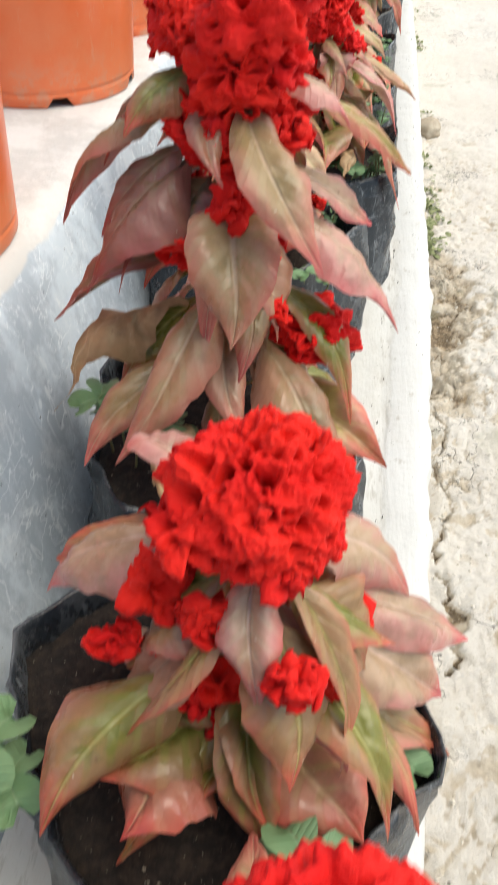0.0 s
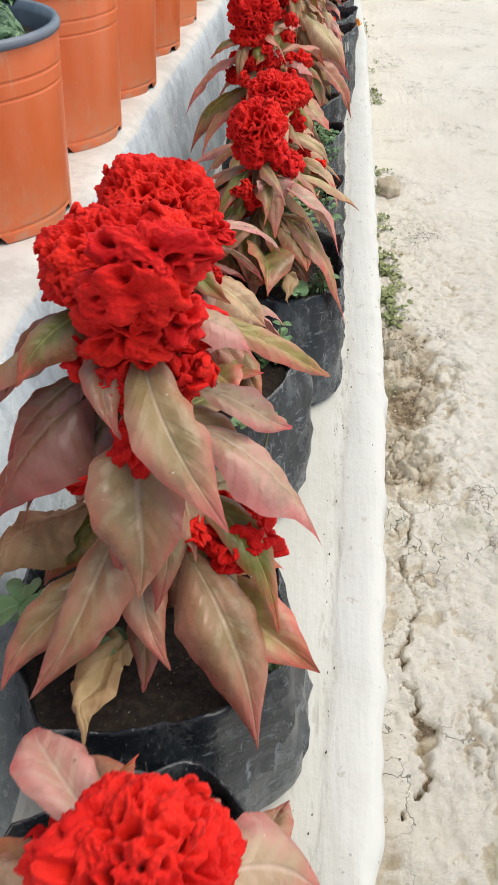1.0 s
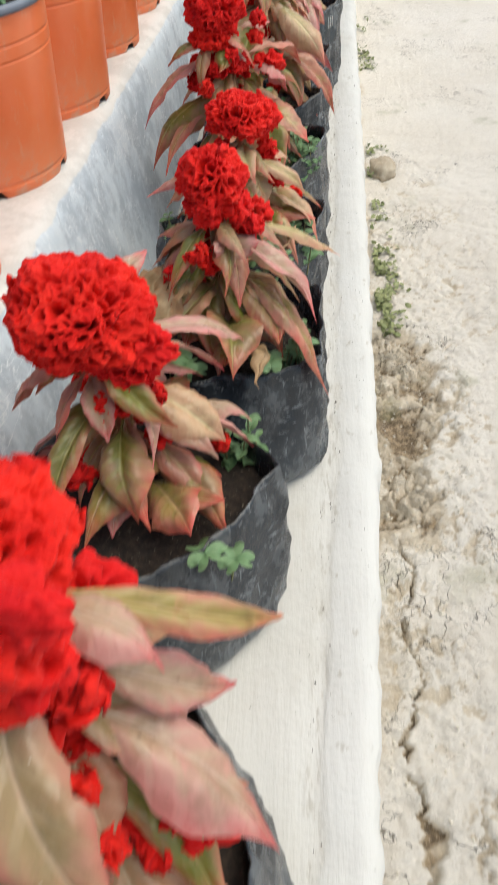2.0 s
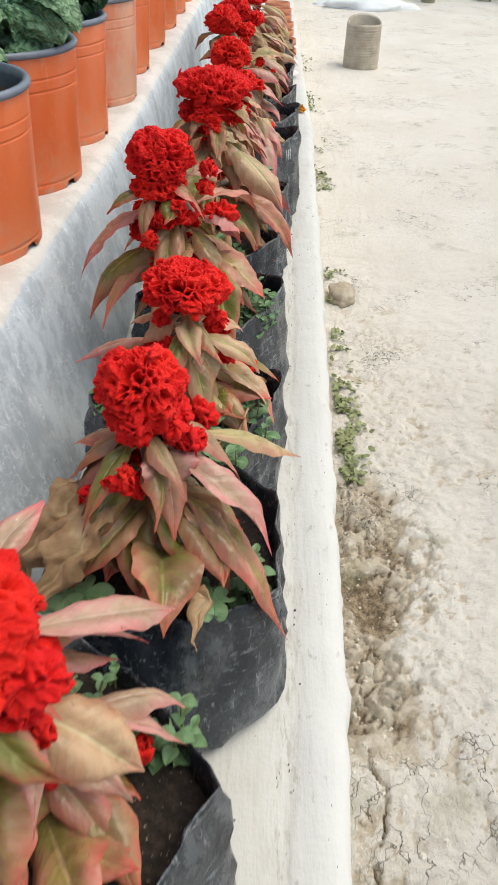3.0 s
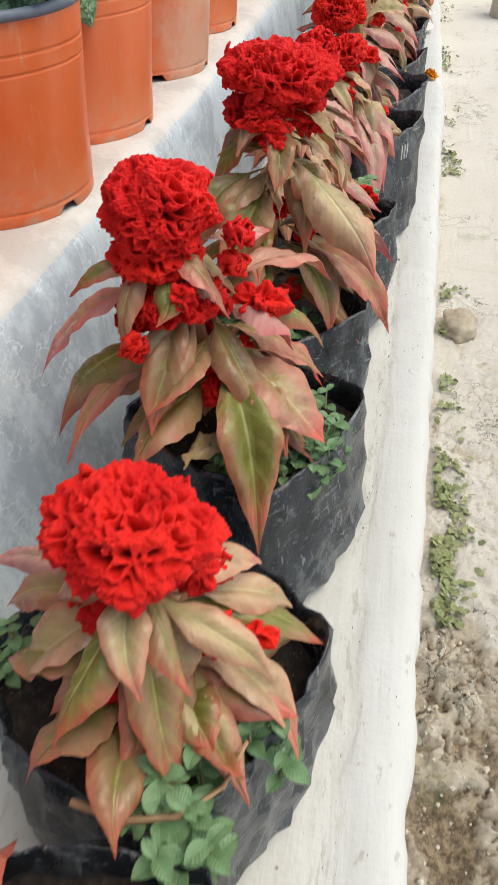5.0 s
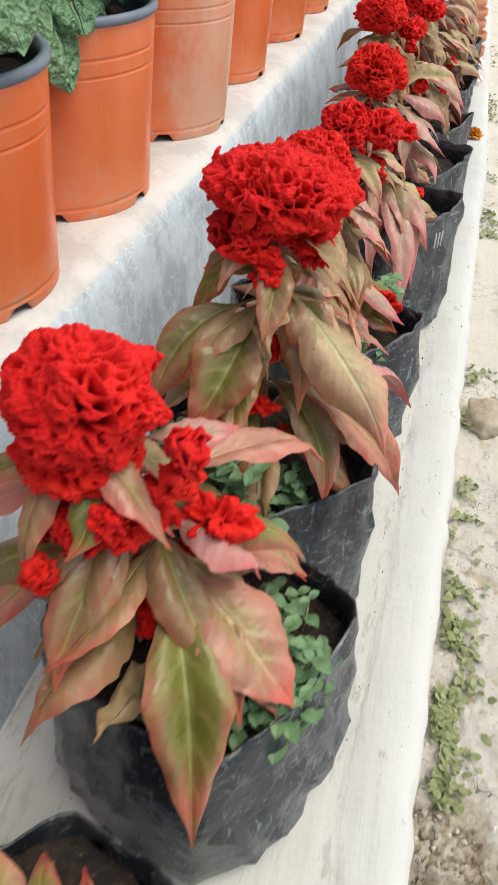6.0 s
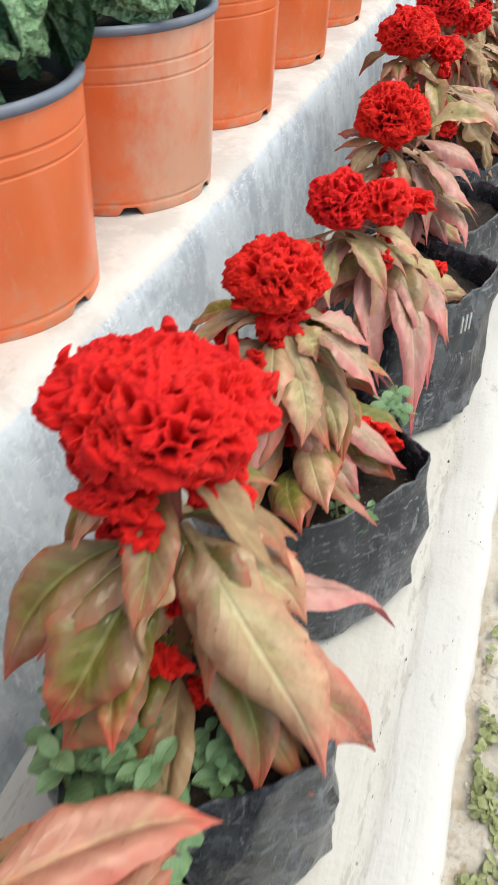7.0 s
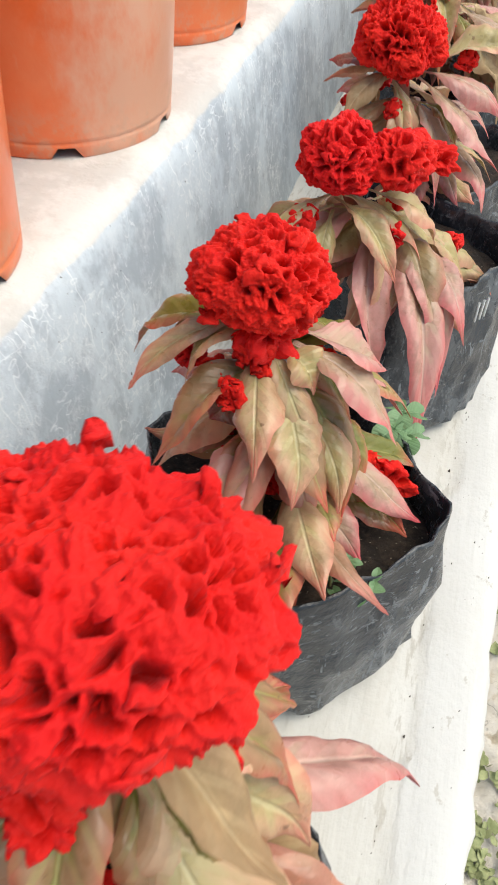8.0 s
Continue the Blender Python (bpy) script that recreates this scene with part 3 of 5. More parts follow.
def ground_height(x, y):
    """Height of the rough concrete, and its soil cover with shade painted into hollows."""
    far = clamp((y - 2.1) / 0.7)
    off = x - edge_x(y)
    rim = clamp(1.25 - off / 0.45)
    rough = (0.30 + 0.70 * rim) * (1 - 0.72 * far)
    h = 0.004 * noise.noise((x * 3, y * 3, 1))
    f = noise.fractal((x * 21, y * 21, 6), 0.75, 2.1, 5)
    g = noise.fractal((x * 64, y * 64, 2), 0.65, 2.1, 4)
    h += rough * (0.0075 * f + 0.0030 * g)
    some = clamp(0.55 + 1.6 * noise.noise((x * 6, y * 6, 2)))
    # pits: brown dirt whose tint also carries the shade in them
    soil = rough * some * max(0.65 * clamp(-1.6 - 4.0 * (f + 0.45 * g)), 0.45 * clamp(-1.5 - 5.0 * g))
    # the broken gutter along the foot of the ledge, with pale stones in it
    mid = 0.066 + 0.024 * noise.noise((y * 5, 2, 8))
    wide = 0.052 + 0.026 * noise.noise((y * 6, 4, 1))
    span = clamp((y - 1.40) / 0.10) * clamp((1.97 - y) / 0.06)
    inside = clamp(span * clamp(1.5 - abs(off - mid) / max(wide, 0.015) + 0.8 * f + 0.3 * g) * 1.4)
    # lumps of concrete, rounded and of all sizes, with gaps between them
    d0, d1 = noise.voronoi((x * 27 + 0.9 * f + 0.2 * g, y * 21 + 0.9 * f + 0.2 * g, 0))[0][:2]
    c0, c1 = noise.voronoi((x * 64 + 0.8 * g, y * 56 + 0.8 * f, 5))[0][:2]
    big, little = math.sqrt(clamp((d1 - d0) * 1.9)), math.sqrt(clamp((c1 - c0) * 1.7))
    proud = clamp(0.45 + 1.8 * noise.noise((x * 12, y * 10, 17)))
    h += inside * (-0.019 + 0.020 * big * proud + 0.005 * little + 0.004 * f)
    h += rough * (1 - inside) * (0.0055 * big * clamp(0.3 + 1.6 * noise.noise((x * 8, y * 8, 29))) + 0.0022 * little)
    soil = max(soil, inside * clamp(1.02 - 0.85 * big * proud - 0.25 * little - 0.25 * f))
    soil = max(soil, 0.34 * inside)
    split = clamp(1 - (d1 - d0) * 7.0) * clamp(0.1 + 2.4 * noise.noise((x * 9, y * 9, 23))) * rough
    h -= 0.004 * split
    # splits get the same brown, dirt and painted shade together
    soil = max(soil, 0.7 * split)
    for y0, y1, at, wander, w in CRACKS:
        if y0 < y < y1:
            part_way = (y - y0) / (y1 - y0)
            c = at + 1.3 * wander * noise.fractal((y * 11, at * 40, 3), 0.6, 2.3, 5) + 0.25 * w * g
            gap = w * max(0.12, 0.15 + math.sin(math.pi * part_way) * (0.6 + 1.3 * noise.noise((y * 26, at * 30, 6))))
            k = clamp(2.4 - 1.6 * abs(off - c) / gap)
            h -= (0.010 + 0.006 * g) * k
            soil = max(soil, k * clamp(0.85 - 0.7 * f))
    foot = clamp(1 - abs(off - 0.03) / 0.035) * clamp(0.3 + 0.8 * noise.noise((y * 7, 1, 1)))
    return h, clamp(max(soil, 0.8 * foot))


def build_ground():
    """One sheet: fine near the path, coarse out to the horizon."""
    xs = np.concatenate([[-60, -20, -6, -1, 0.5], np.arange(0.86, 0.92, 0.01), np.arange(0.92, 1.12, 0.0032), np.arange(1.12, 1.36, 0.005), np.arange(1.36, 2.6, 0.05), [3, 4, 6, 10, 20, 60]])
    ys = np.concatenate([[-60, -20, -5, -1.5, 0.0, 0.3], np.arange(0.62, 1.0, 0.0045), np.arange(1.0, 2.1, 0.0032), np.arange(2.1, 2.9, 0.005), np.arange(2.9, 6, 0.03), [6.5, 7, 8, 10, 14, 20, 40, 120]])
    nx = len(xs)
    vs, soil = [], []
    for y in ys:
        for x in xs:
            if 0.8 < x < 2.7 and 0.3 < y < 6:
                h, s = ground_height(x, y)
            else:
                h, s = 0.0, 0.0
            vs.append((x, y, h))
            soil.append(s)
    fs = [(j * nx + i, j * nx + i + 1, (j + 1) * nx + i + 1, (j + 1) * nx + i) for j in range(len(ys) - 1) for i in range(nx - 1)]
    me = mesh_from("ground", vs, fs, GROUND)
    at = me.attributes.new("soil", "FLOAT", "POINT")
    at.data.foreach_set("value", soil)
    return tagged(new("ground", me), "pale weathered concrete ground with cracks and crumbled patches", "ground", kind="structure")


build_ledge()
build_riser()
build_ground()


# ---- things on the ledge ----
def grow_bag(x, y, rim_z, r_top, r_low, seed, tilt=(0.0, 0.0), peak=None, turn=0.1, square=0.45):
    """A black plastic grow bag, open and creased, and the soil in it. tilt: how far the rim stands off its foot."""
    rng = random.Random(seed)
    bag = thing("grow_bag", x, y, LEDGE_Z, "crumpled black plastic grow bag, dusty and filled with soil", "grow bag", "grow bags along the ledge")
    n, h = 72, rim_z - LEDGE_Z
    o = Vector((seed * 3.1, seed * 1.7, 0))
    rows = []

    def radius(a, f):
        d = Vector((math.cos(a), math.sin(a), 0))
        r = r_low + (r_top - r_low) * f + 0.004 * math.sin(math.pi * f)
        # the welded corners of the bag, sharpest at the rim and the foot
        c = max(abs(math.cos(a - turn - math.pi / 4)), abs(math.sin(a - turn - math.pi / 4)))
        r *= 0.945 + square * (0.45 + 0.55 * f) * (1 / c - 1.0)
        r += 0.006 * noise.noise(d * 1.2 + o) + 0.004 * noise.noise(d * 3.0 + Vector((0, 0, f * 2.5)) + o)
        crease = abs(noise.noise(Vector((d.x * 3.5, d.y * 3.5, f * 3.0 + 1.6 * math.sin(a * 2 + seed))) + o))
        r += 0.0045 * max(0.0, 1 - crease * 7)
        r += 0.0016 * noise.noise(Vector((d.x * 9, d.y * 9, f * 11)) + o)
        if f < 0.12:
            r -= 0.011 * ((0.12 - f) / 0.12) ** 2
        return r

    def rim(a):
        top = h + 0.009 * noise.noise(Vector((math.cos(a) * 1.6, math.sin(a) * 1.6, 9)) + o) + 0.004 * noise.noise(Vector((math.cos(a) * 5, math.sin(a) * 5, 4)) + o)
        pa, ph = peak or (turn, 0.012)
        top += ph * max(0.0, 1 - abs((a - pa + math.pi) % (2 * math.pi) - math.pi) / 0.75) ** 1.4
        top += 0.35 * ph * max(0.0, 1 - abs((a - pa) % (2 * math.pi) - math.pi) / 0.6)
        return top

    fr = [0.0, 0.03, 0.07, 0.12, 0.19, 0.27, 0.35, 0.43, 0.51, 0.59, 0.67, 0.75, 0.83, 0.90, 0.96, 1.0]
    vs = []
    for f in fr:
        for k in range(n):
            a = 2 * math.pi * k / n
            r = radius(a, f)
            vs.append((r * math.cos(a) + tilt[0] * f, r * math.sin(a) + tilt[1] * f, rim(a) * f + 0.001))
    for f, ins in ((0.995, 0.0016), (0.93, 0.004), (0.84, 0.006), (0.70, 0.010)):
        for k in range(n):
            a = 2 * math.pi * k / n
            r = radius(a, f) - ins
            vs.append((r * math.cos(a) + tilt[0] * f, r * math.sin(a) + tilt[1] * f, rim(a) * f))
    rows = len(fr) + 4
    fs = [(i * n + k, i * n + (k + 1) % n, (i + 1) * n + (k + 1) % n, (i + 1) * n + k) for i in range(rows - 1) for k in range(n)]
    fs.append(tuple(range(n))[::-1])
    part("bag_wall", mesh_from("bag_wall", vs, fs, BAG), bag)
    # soil: a lumpy disc a little under the rim
    sv, sf, m = [], [], 40
    level = h * 0.86
    for i in range(15):
        q = i / 14
        for k in range(m):
            a = 2 * math.pi * k / m
            r = q * (radius(a, 0.84) - 0.005)
            px, py = r * math.cos(a), r * math.sin(a)
            z = level + 0.005 * noise.noise((px * 40 + seed, py * 40, 1)) + 0.004 * noise.noise((px * 110 + seed, py * 110, 2)) + 0.006 * (1 - q)
            sv.append((px + tilt[0] * 0.85, py + tilt[1] * 0.85, z))
    sf = [(i * m + k, i * m + (k + 1) % m, (i + 1) * m + (k + 1) % m, (i + 1) * m + k) for i in range(14) for k in range(m)]
    part("soil", mesh_from("soil", sv, sf, SOIL), bag, "dark crumbly potting soil")
    return bag


def celosia(x, y, soil_z, head, leaves, buds, seed, label, crests=170, inner="ooomds", shreds=7, inside=24):
    """A cockscomb plant. head: centre (from the stem's foot, z above the ground) and half sizes of each crest mass."""
    rng = random.Random(seed)
    plant = thing("cockscomb_plant", x, y, soil_z, label, "flowering plant", "cockscomb plants along the ledge")
    (hx, hy, hz), _ = head[0]
    foot = -0.02
    pts = [(0, 0, foot), (0.15 * hx, 0.15 * hy, 0.03), (0.45 * hx, 0.45 * hy, 0.45 * (hz - soil_z)), (hx, hy, hz - soil_z)]
    part("stem", mesh_from("stem", *tube(pts, [0.006, 0.0055, 0.005, 0.008], 10), STEM), plant)
    for (cx, cy, cz), size in head:
        big = max(size)
        count = max(44, int(2.5 * crests * (big / 0.043) ** 2))
        part("flower_head", comb_mesh((cx, cy, cz - soil_z), size, count, rng, 0.0066 if big > 0.03 else 0.0052), plant)
    for bx, by, bz, mm in buds:
        s = min(mm, 27) / 1000 * 0.60
        part("flower_head", comb_mesh((0.82 * bx, 0.82 * by, bz - soil_z), (s * rng.uniform(0.7, 1.6), s * rng.uniform(0.6, 1.2), s * rng.uniform(0.6, 1.3)), max(16, int(260 * (s / 0.043) ** 2)), rng, 0.005), plant, "small red side crest")
    for h, tx, ty, tz, mm, tint in leaves:
        over = math.hypot(tx, ty) > 0.082 and tz < 0.415
        h = min(max(h, 0.470 if over else soil_z + 0.012), hz - 0.022)
        f = min(1.0, (h - soil_z) / max(0.05, hz - soil_z))
        d = Vector((tx, ty, 0))
        d = d.normalized() * 0.012 if d.length > 0.001 else Vector((0, 0, 0))
        base = Vector((hx * f * f + d.x, hy * f * f + d.y, h - soil_z))
        me = leaf_mesh(base, (tx, ty, tz - soil_z), mm / 1000, tint, rng, 0.045 if over else None, 2.6 if tint == "y" else 1.0)
        if tint == "y":
            for v in me.vertices:
                v.co += 0.009 * noise.noise_vector(v.co * 45) + 0.0035 * noise.noise_vector(v.co * 130)
        part("leaf", me, plant, "curled dry tan leaf" if tint == "y" else "")
    # a collar of short leaves close under the crest
    for k in range(9):
        q = 0.7 * k + rng.uniform(-0.25, 0.25)
        base = Vector((hx, hy, hz - soil_z - rng.uniform(0.022, 0.042)))
        L = rng.uniform(0.042, 0.072)
        tip = base + Vector((L * math.cos(q), L * math.sin(q), -rng.uniform(0.018, 0.060)))
        part("leaf", leaf_mesh(base, tip, rng.uniform(0.017, 0.028), rng.choice(inner), rng), plant)
    # red shreds and inner leaves that hide the stem
    for k in range(shreds):
        q, w = 2.4 * k + rng.uniform(-0.5, 0.5), rng.uniform(0.016, 0.048)
        h = hz - soil_z - rng.uniform(0.035, 0.135)
        s = rng.uniform(0.006, 0.0125)
        part("flower_head", comb_mesh((0.8 * hx + w * math.cos(q), 0.8 * hy + w * math.sin(q), max(0.03, h)), (s, s * rng.uniform(0.7, 1.2), s * rng.uniform(0.9, 1.6)), 18, rng, 0.0045), plant, "small red side crest")
    for k in range(inside):
        a = 2.4 * k + rng.uniform(-0.5, 0.5)
        h = (0.15 + 0.75 * k / inside) * (hz - soil_z - 0.03)
        L = rng.uniform(0.055, 0.098)
        f = h / (hz - soil_z)
        base = Vector((hx * f * f, hy * f * f, h))
        tip = base + Vector((L * math.cos(a), L * math.sin(a), rng.uniform(-0.085, -0.02)))
        tip.z = max(tip.z, 0.02)
        part("leaf", leaf_mesh(base, tip, rng.uniform(0.022, 0.036), rng.choice(inner), rng), plant)
    return plant


def generic_leaves(rng, top, low, n, tints):
    rows = []
    for k in range(n):
        a = 2.4 * k + rng.uniform(-0.4, 0.4)
        h = low + (top - low) * (0.15 + 0.8 * rng.random())
        L = rng.uniform(0.07, 0.11)
        rows.append((h, L * math.cos(a), L * math.sin(a), max(0.31, h - rng.uniform(0.02, 0.08)), rng.uniform(26, 44), rng.choice(tints)))
    return rows


# stem place, leaves (height on the stem, tip, width in mm, tint), side crests (place, size in mm)
PLANTS = {
    "A": (0.735, 0.720, [(0.501, 0.026, -0.063, 0.459, 40, "o"), (0.502, 0.048, -0.018, 0.470, 40, "o"), (0.487, 0.098, 0.018, 0.438, 32, "p"), (0.479, 0.087, -0.006, 0.430, 40, "p"), (0.419, 0.056, -0.064, 0.431, 48, "s"), (0.458, -0.069, -0.079, 0.430, 42, "o"), (0.422, -0.052, -0.058, 0.430, 48, "o"), (0.500, -0.043, -0.021, 0.471, 30, "m"), (0.527, -0.087, 0.003, 0.473, 34, "p"), (0.329, -0.031, -0.080, 0.430, 48, "s"), (0.370, -0.014, -0.059, 0.430, 30, "o"), (0.556, -0.059, 0.059, 0.506, 30, "p"), (0.519, 0.065, 0.017, 0.477, 40, "p"), (0.449, -0.030, -0.035, 0.431, 34, "o")],
         [(-0.043, -0.016, 0.501, 30), (-0.013, -0.032, 0.460, 18), (-0.059, -0.030, 0.479, 16), (-0.011, -0.033, 0.368, 12), (-0.004, -0.035, 0.439, 14), (0.016, -0.031, 0.532, 14), (-0.015, -0.032, 0.502, 16), (-0.025, -0.025, 0.542, 26)]),
    "B": (0.704, 0.930, [(0.563, 0.012, -0.088, 0.508, 52, "m"), (0.460, 0.068, -0.094, 0.399, 52, "m"), (0.608, 0.046, -0.078, 0.552, 36, "m"), (0.552, 0.093, -0.031, 0.492, 42, "p"), (0.434, 0.096, -0.065, 0.424, 42, "s"), (0.514, -0.048, -0.107, 0.441, 38, "m"), (0.575, -0.075, -0.055, 0.517, 48, "d"), (0.582, -0.076, -0.022, 0.533, 34, "d"), (0.617, -0.077, 0.003, 0.570, 20, "d"), (0.610, 0.092, 0.039, 0.548, 20, "s"), (0.570, 0.073, 0.017, 0.525, 26, "p"), (0.632, 0.053, -0.005, 0.599, 26, "p"), (0.378, -0.027, -0.113, 0.423, 30, "y"), (0.492, -0.108, -0.040, 0.440, 36, "y"), (0.520, -0.112, -0.020, 0.468, 40, "d"), (0.470, -0.085, -0.085, 0.425, 34, "m"), (0.600, -0.100, -0.015, 0.540, 26, "m"), (0.565, -0.031, -0.039, 0.534, 30, "d"), (0.477, 0.053, -0.037, 0.437, 36, "o")],
         [(0.005, -0.035, 0.640, 40), (-0.003, -0.035, 0.621, 34), (-0.012, -0.033, 0.588, 22), (-0.044, -0.018, 0.545, 18), (0.030, -0.018, 0.590, 14), (0.019, -0.029, 0.529, 16), (0.049, 0.003, 0.482, 20), (-0.041, -0.016, 0.321, 10), (-0.036, -0.013, 0.588, 18), (0.022, -0.027, 0.623, 22), (0.013, -0.032, 0.655, 36), (0.026, -0.044, 0.500, 24), (0.056, -0.026, 0.478, 26), (-0.030, -0.034, 0.535, 24), (-0.004, -0.044, 0.562, 22)]),
    "C": (0.680, 1.190, [(0.544, 0.079, 0.067, 0.480, 30, "p"), (0.509, 0.065, 0.057, 0.455, 20, "p"), (0.496, 0.069, -0.019, 0.452, 46, "c"), (0.439, 0.011, -0.042, 0.431, 36, "o"), (0.408, 0.051, -0.081, 0.430, 48, "s"), (0.355, 0.069, -0.058, 0.430, 40, "s"), (0.568, 0.011, 0.082, 0.546, 20, "p"), (0.451, 0.082, 0.046, 0.430, 24, "p"), (0.496, -0.029, -0.043, 0.464, 40, "o"), (0.471, 0.013, -0.075, 0.431, 44, "o")],
         [(0.027, -0.022, 0.460, 14), (0.074, 0.013, 0.426, 12), (0.057, 0.014, 0.321, 12), (-0.001, -0.035, 0.496, 16), (0.024, -0.026, 0.540, 24), (0.009, -0.034, 0.524, 24)]),
    "D": (0.730, 1.385, [(0.510, 0.016, -0.035, 0.486, 45, "p"), (0.507, 0.089, -0.037, 0.447, 34, "p"), (0.508, 0.113, 0.053, 0.441, 22, "c"), (0.465, 0.058, -0.067, 0.431, 40, "o"), (0.426, 0.015, -0.106, 0.431, 54, "o"), (0.398, 0.094, -0.071, 0.377, 36, "s"), (0.466, -0.063, -0.026, 0.431, 46, "o"), (0.510, -0.056, -0.023, 0.472, 30, "d"), (0.309, 0.039, -0.109, 0.428, 18, "y"), (0.400, 0.004, -0.096, 0.430, 36, "o"), (0.397, -0.067, -0.068, 0.431, 44, "y"), (0.471, 0.066, -0.013, 0.430, 34, "o"), (0.486, -0.038, -0.027, 0.458, 30, "d"), (0.44, -0.095, -0.055, 0.405, 42, "y"), (0.43, -0.085, -0.085, 0.400, 40, "y"), (0.45, -0.105, -0.02, 0.42, 34, "y")],
         [(0.035, 0.003, 0.441, 12), (0.066, -0.001, 0.420, 10), (-0.009, -0.034, 0.486, 12), (0.020, -0.020, 0.526, 13), (-0.011, -0.033, 0.540, 14)]),
    "E": (0.735, 1.580, [(0.470, 0.069, 0.035, 0.430, 28, "c"), (0.477, 0.024, -0.038, 0.449, 36, "c"), (0.434, 0.051, -0.026, 0.431, 28, "s"), (0.422, 0.079, -0.038, 0.431, 28, "s"), (0.474, -0.115, 0.039, 0.419, 20, "p"), (0.450, -0.073, -0.030, 0.431, 48, "o"), (0.430, 0.047, -0.056, 0.430, 36, "o"), (0.444, -0.012, -0.040, 0.430, 34, "o"), (0.470, -0.056, -0.001, 0.436, 24, "p"), (0.381, 0.011, -0.107, 0.431, 36, "o"), (0.418, -0.044, -0.086, 0.431, 44, "o"), (0.388, 0.055, -0.073, 0.430, 30, "o")],
         [(0.065, -0.001, 0.446, 16), (0.003, -0.035, 0.460, 12), (0.055, 0.000, 0.431, 12), (-0.042, -0.011, 0.468, 12), (-0.025, -0.025, 0.508, 14)]),
    "F": (0.731, 1.800, [(0.516, 0.047, -0.014, 0.485, 40, "p"), (0.521, 0.063, 0.073, 0.495, 36, "s"), (0.475, 0.076, -0.053, 0.431, 58, "s"), (0.390, 0.041, -0.109, 0.384, 46, "o"), (0.449, -0.051, -0.104, 0.424, 44, "o"), (0.483, -0.137, -0.020, 0.398, 46, "o"), (0.470, -0.117, -0.059, 0.389, 24, "s"), (0.531, -0.142, -0.019, 0.444, 34, "p"), (0.573, 0.025, 0.006, 0.558, 22, "p"), (0.481, -0.040, -0.026, 0.452, 20, "o"), (0.470, 0.047, -0.019, 0.438, 44, "o"), (0.381, -0.016, -0.097, 0.431, 24, "y"), (0.457, -0.014, -0.039, 0.432, 30, "o")],
         [(0.029, -0.019, 0.516, 22), (0.035, -0.005, 0.351, 18), (-0.064, -0.034, 0.502, 20), (-0.059, -0.030, 0.459, 18), (0.011, -0.033, 0.570, 18), (-0.068, -0.038, 0.554, 16), (-0.043, -0.019, 0.514, 20), (0.008, -0.034, 0.550, 12)]),
    "G": (0.732, 1.970, [(0.549, 0.098, -0.058, 0.478, 46, "c"), (0.468, 0.116, -0.004, 0.397, 42, "s"), (0.496, 0.106, 0.065, 0.437, 36, "p"), (0.547, 0.055, -0.025, 0.510, 40, "c"), (0.534, 0.069, 0.010, 0.491, 40, "c"), (0.558, 0.021, -0.057, 0.520, 22, "y"), (0.510, 0.000, -0.043, 0.483, 32, "o"), (0.537, -0.059, -0.068, 0.481, 46, "o"), (0.468, -0.036, -0.074, 0.430, 50, "o"), (0.526, -0.025, -0.079, 0.475, 48, "o"), (0.560, 0.048, 0.015, 0.529, 36, "c"), (0.569, -0.044, -0.006, 0.541, 26, "o"), (0.444, 0.103, -0.001, 0.431, 30, "p"), (0.546, 0.046, -0.026, 0.513, 36, "o")],
         [(0.007, -0.034, 0.466, 16), (0.025, -0.024, 0.432, 14), (-0.007, -0.034, 0.579, 20), (0.004, -0.035, 0.567, 18), (-0.011, -0.033, 0.590, 16), (0.035, -0.005, 0.572, 18)]),
    "H": (0.742, 2.190, [(0.504, 0.021, -0.062, 0.464, 36, "c"), (0.521, 0.058, -0.026, 0.481, 36, "p"), (0.492, 0.033, -0.052, 0.454, 36, "o"), (0.472, 0.049, -0.017, 0.440, 34, "o"), (0.430, 0.043, -0.092, 0.430, 30, "c"), (0.391, 0.031, -0.110, 0.430, 34, "o"), (0.427, 0.042, -0.053, 0.430, 30, "o"), (0.404, 0.071, -0.088, 0.431, 20, "m"), (0.514, -0.106, 0.022, 0.469, 32, "o"), (0.523, 0.045, 0.015, 0.494, 36, "p"), (0.489, -0.043, -0.018, 0.460, 36, "d"), (0.478, -0.005, -0.039, 0.454, 34, "o"), (0.490, 0.057, 0.043, 0.446, 30, "p"), (0.519, 0.013, -0.020, 0.504, 30, "c")],
         [(0.076, 0.007, 0.423, 18), (0.035, -0.005, 0.361, 10), (0.062, 0.008, 0.430, 12), (-0.001, -0.035, 0.435, 14), (-0.022, -0.028, 0.520, 16)]),
    "I": (0.765, 2.440, [(0.448, 0.067, -0.095, 0.424, 40, "p"), (0.403, 0.037, -0.110, 0.403, 40, "m"), (0.378, 0.068, -0.098, 0.376, 36, "p"), (0.356, 0.054, -0.140, 0.357, 40, "p"), (0.435, -0.042, -0.081, 0.430, 32, "m"), (0.505, 0.033, -0.049, 0.468, 38, "c"), (0.467, 0.063, -0.034, 0.430, 30, "c"), (0.482, 0.037, -0.042, 0.448, 32, "c"), (0.460, -0.103, 0.007, 0.437, 26, "d"), (0.355, 0.017, -0.122, 0.374, 36, "p"), (0.436, 0.049, -0.081, 0.430, 36, "p"), (0.422, -0.014, -0.082, 0.430, 36, "o")],
         [(0.020, -0.029, 0.322, 10), (0.056, 0.003, 0.440, 10), (0.015, -0.032, 0.518, 22), (-0.007, -0.034, 0.516, 24), (-0.039, -0.008, 0.442, 14)]),
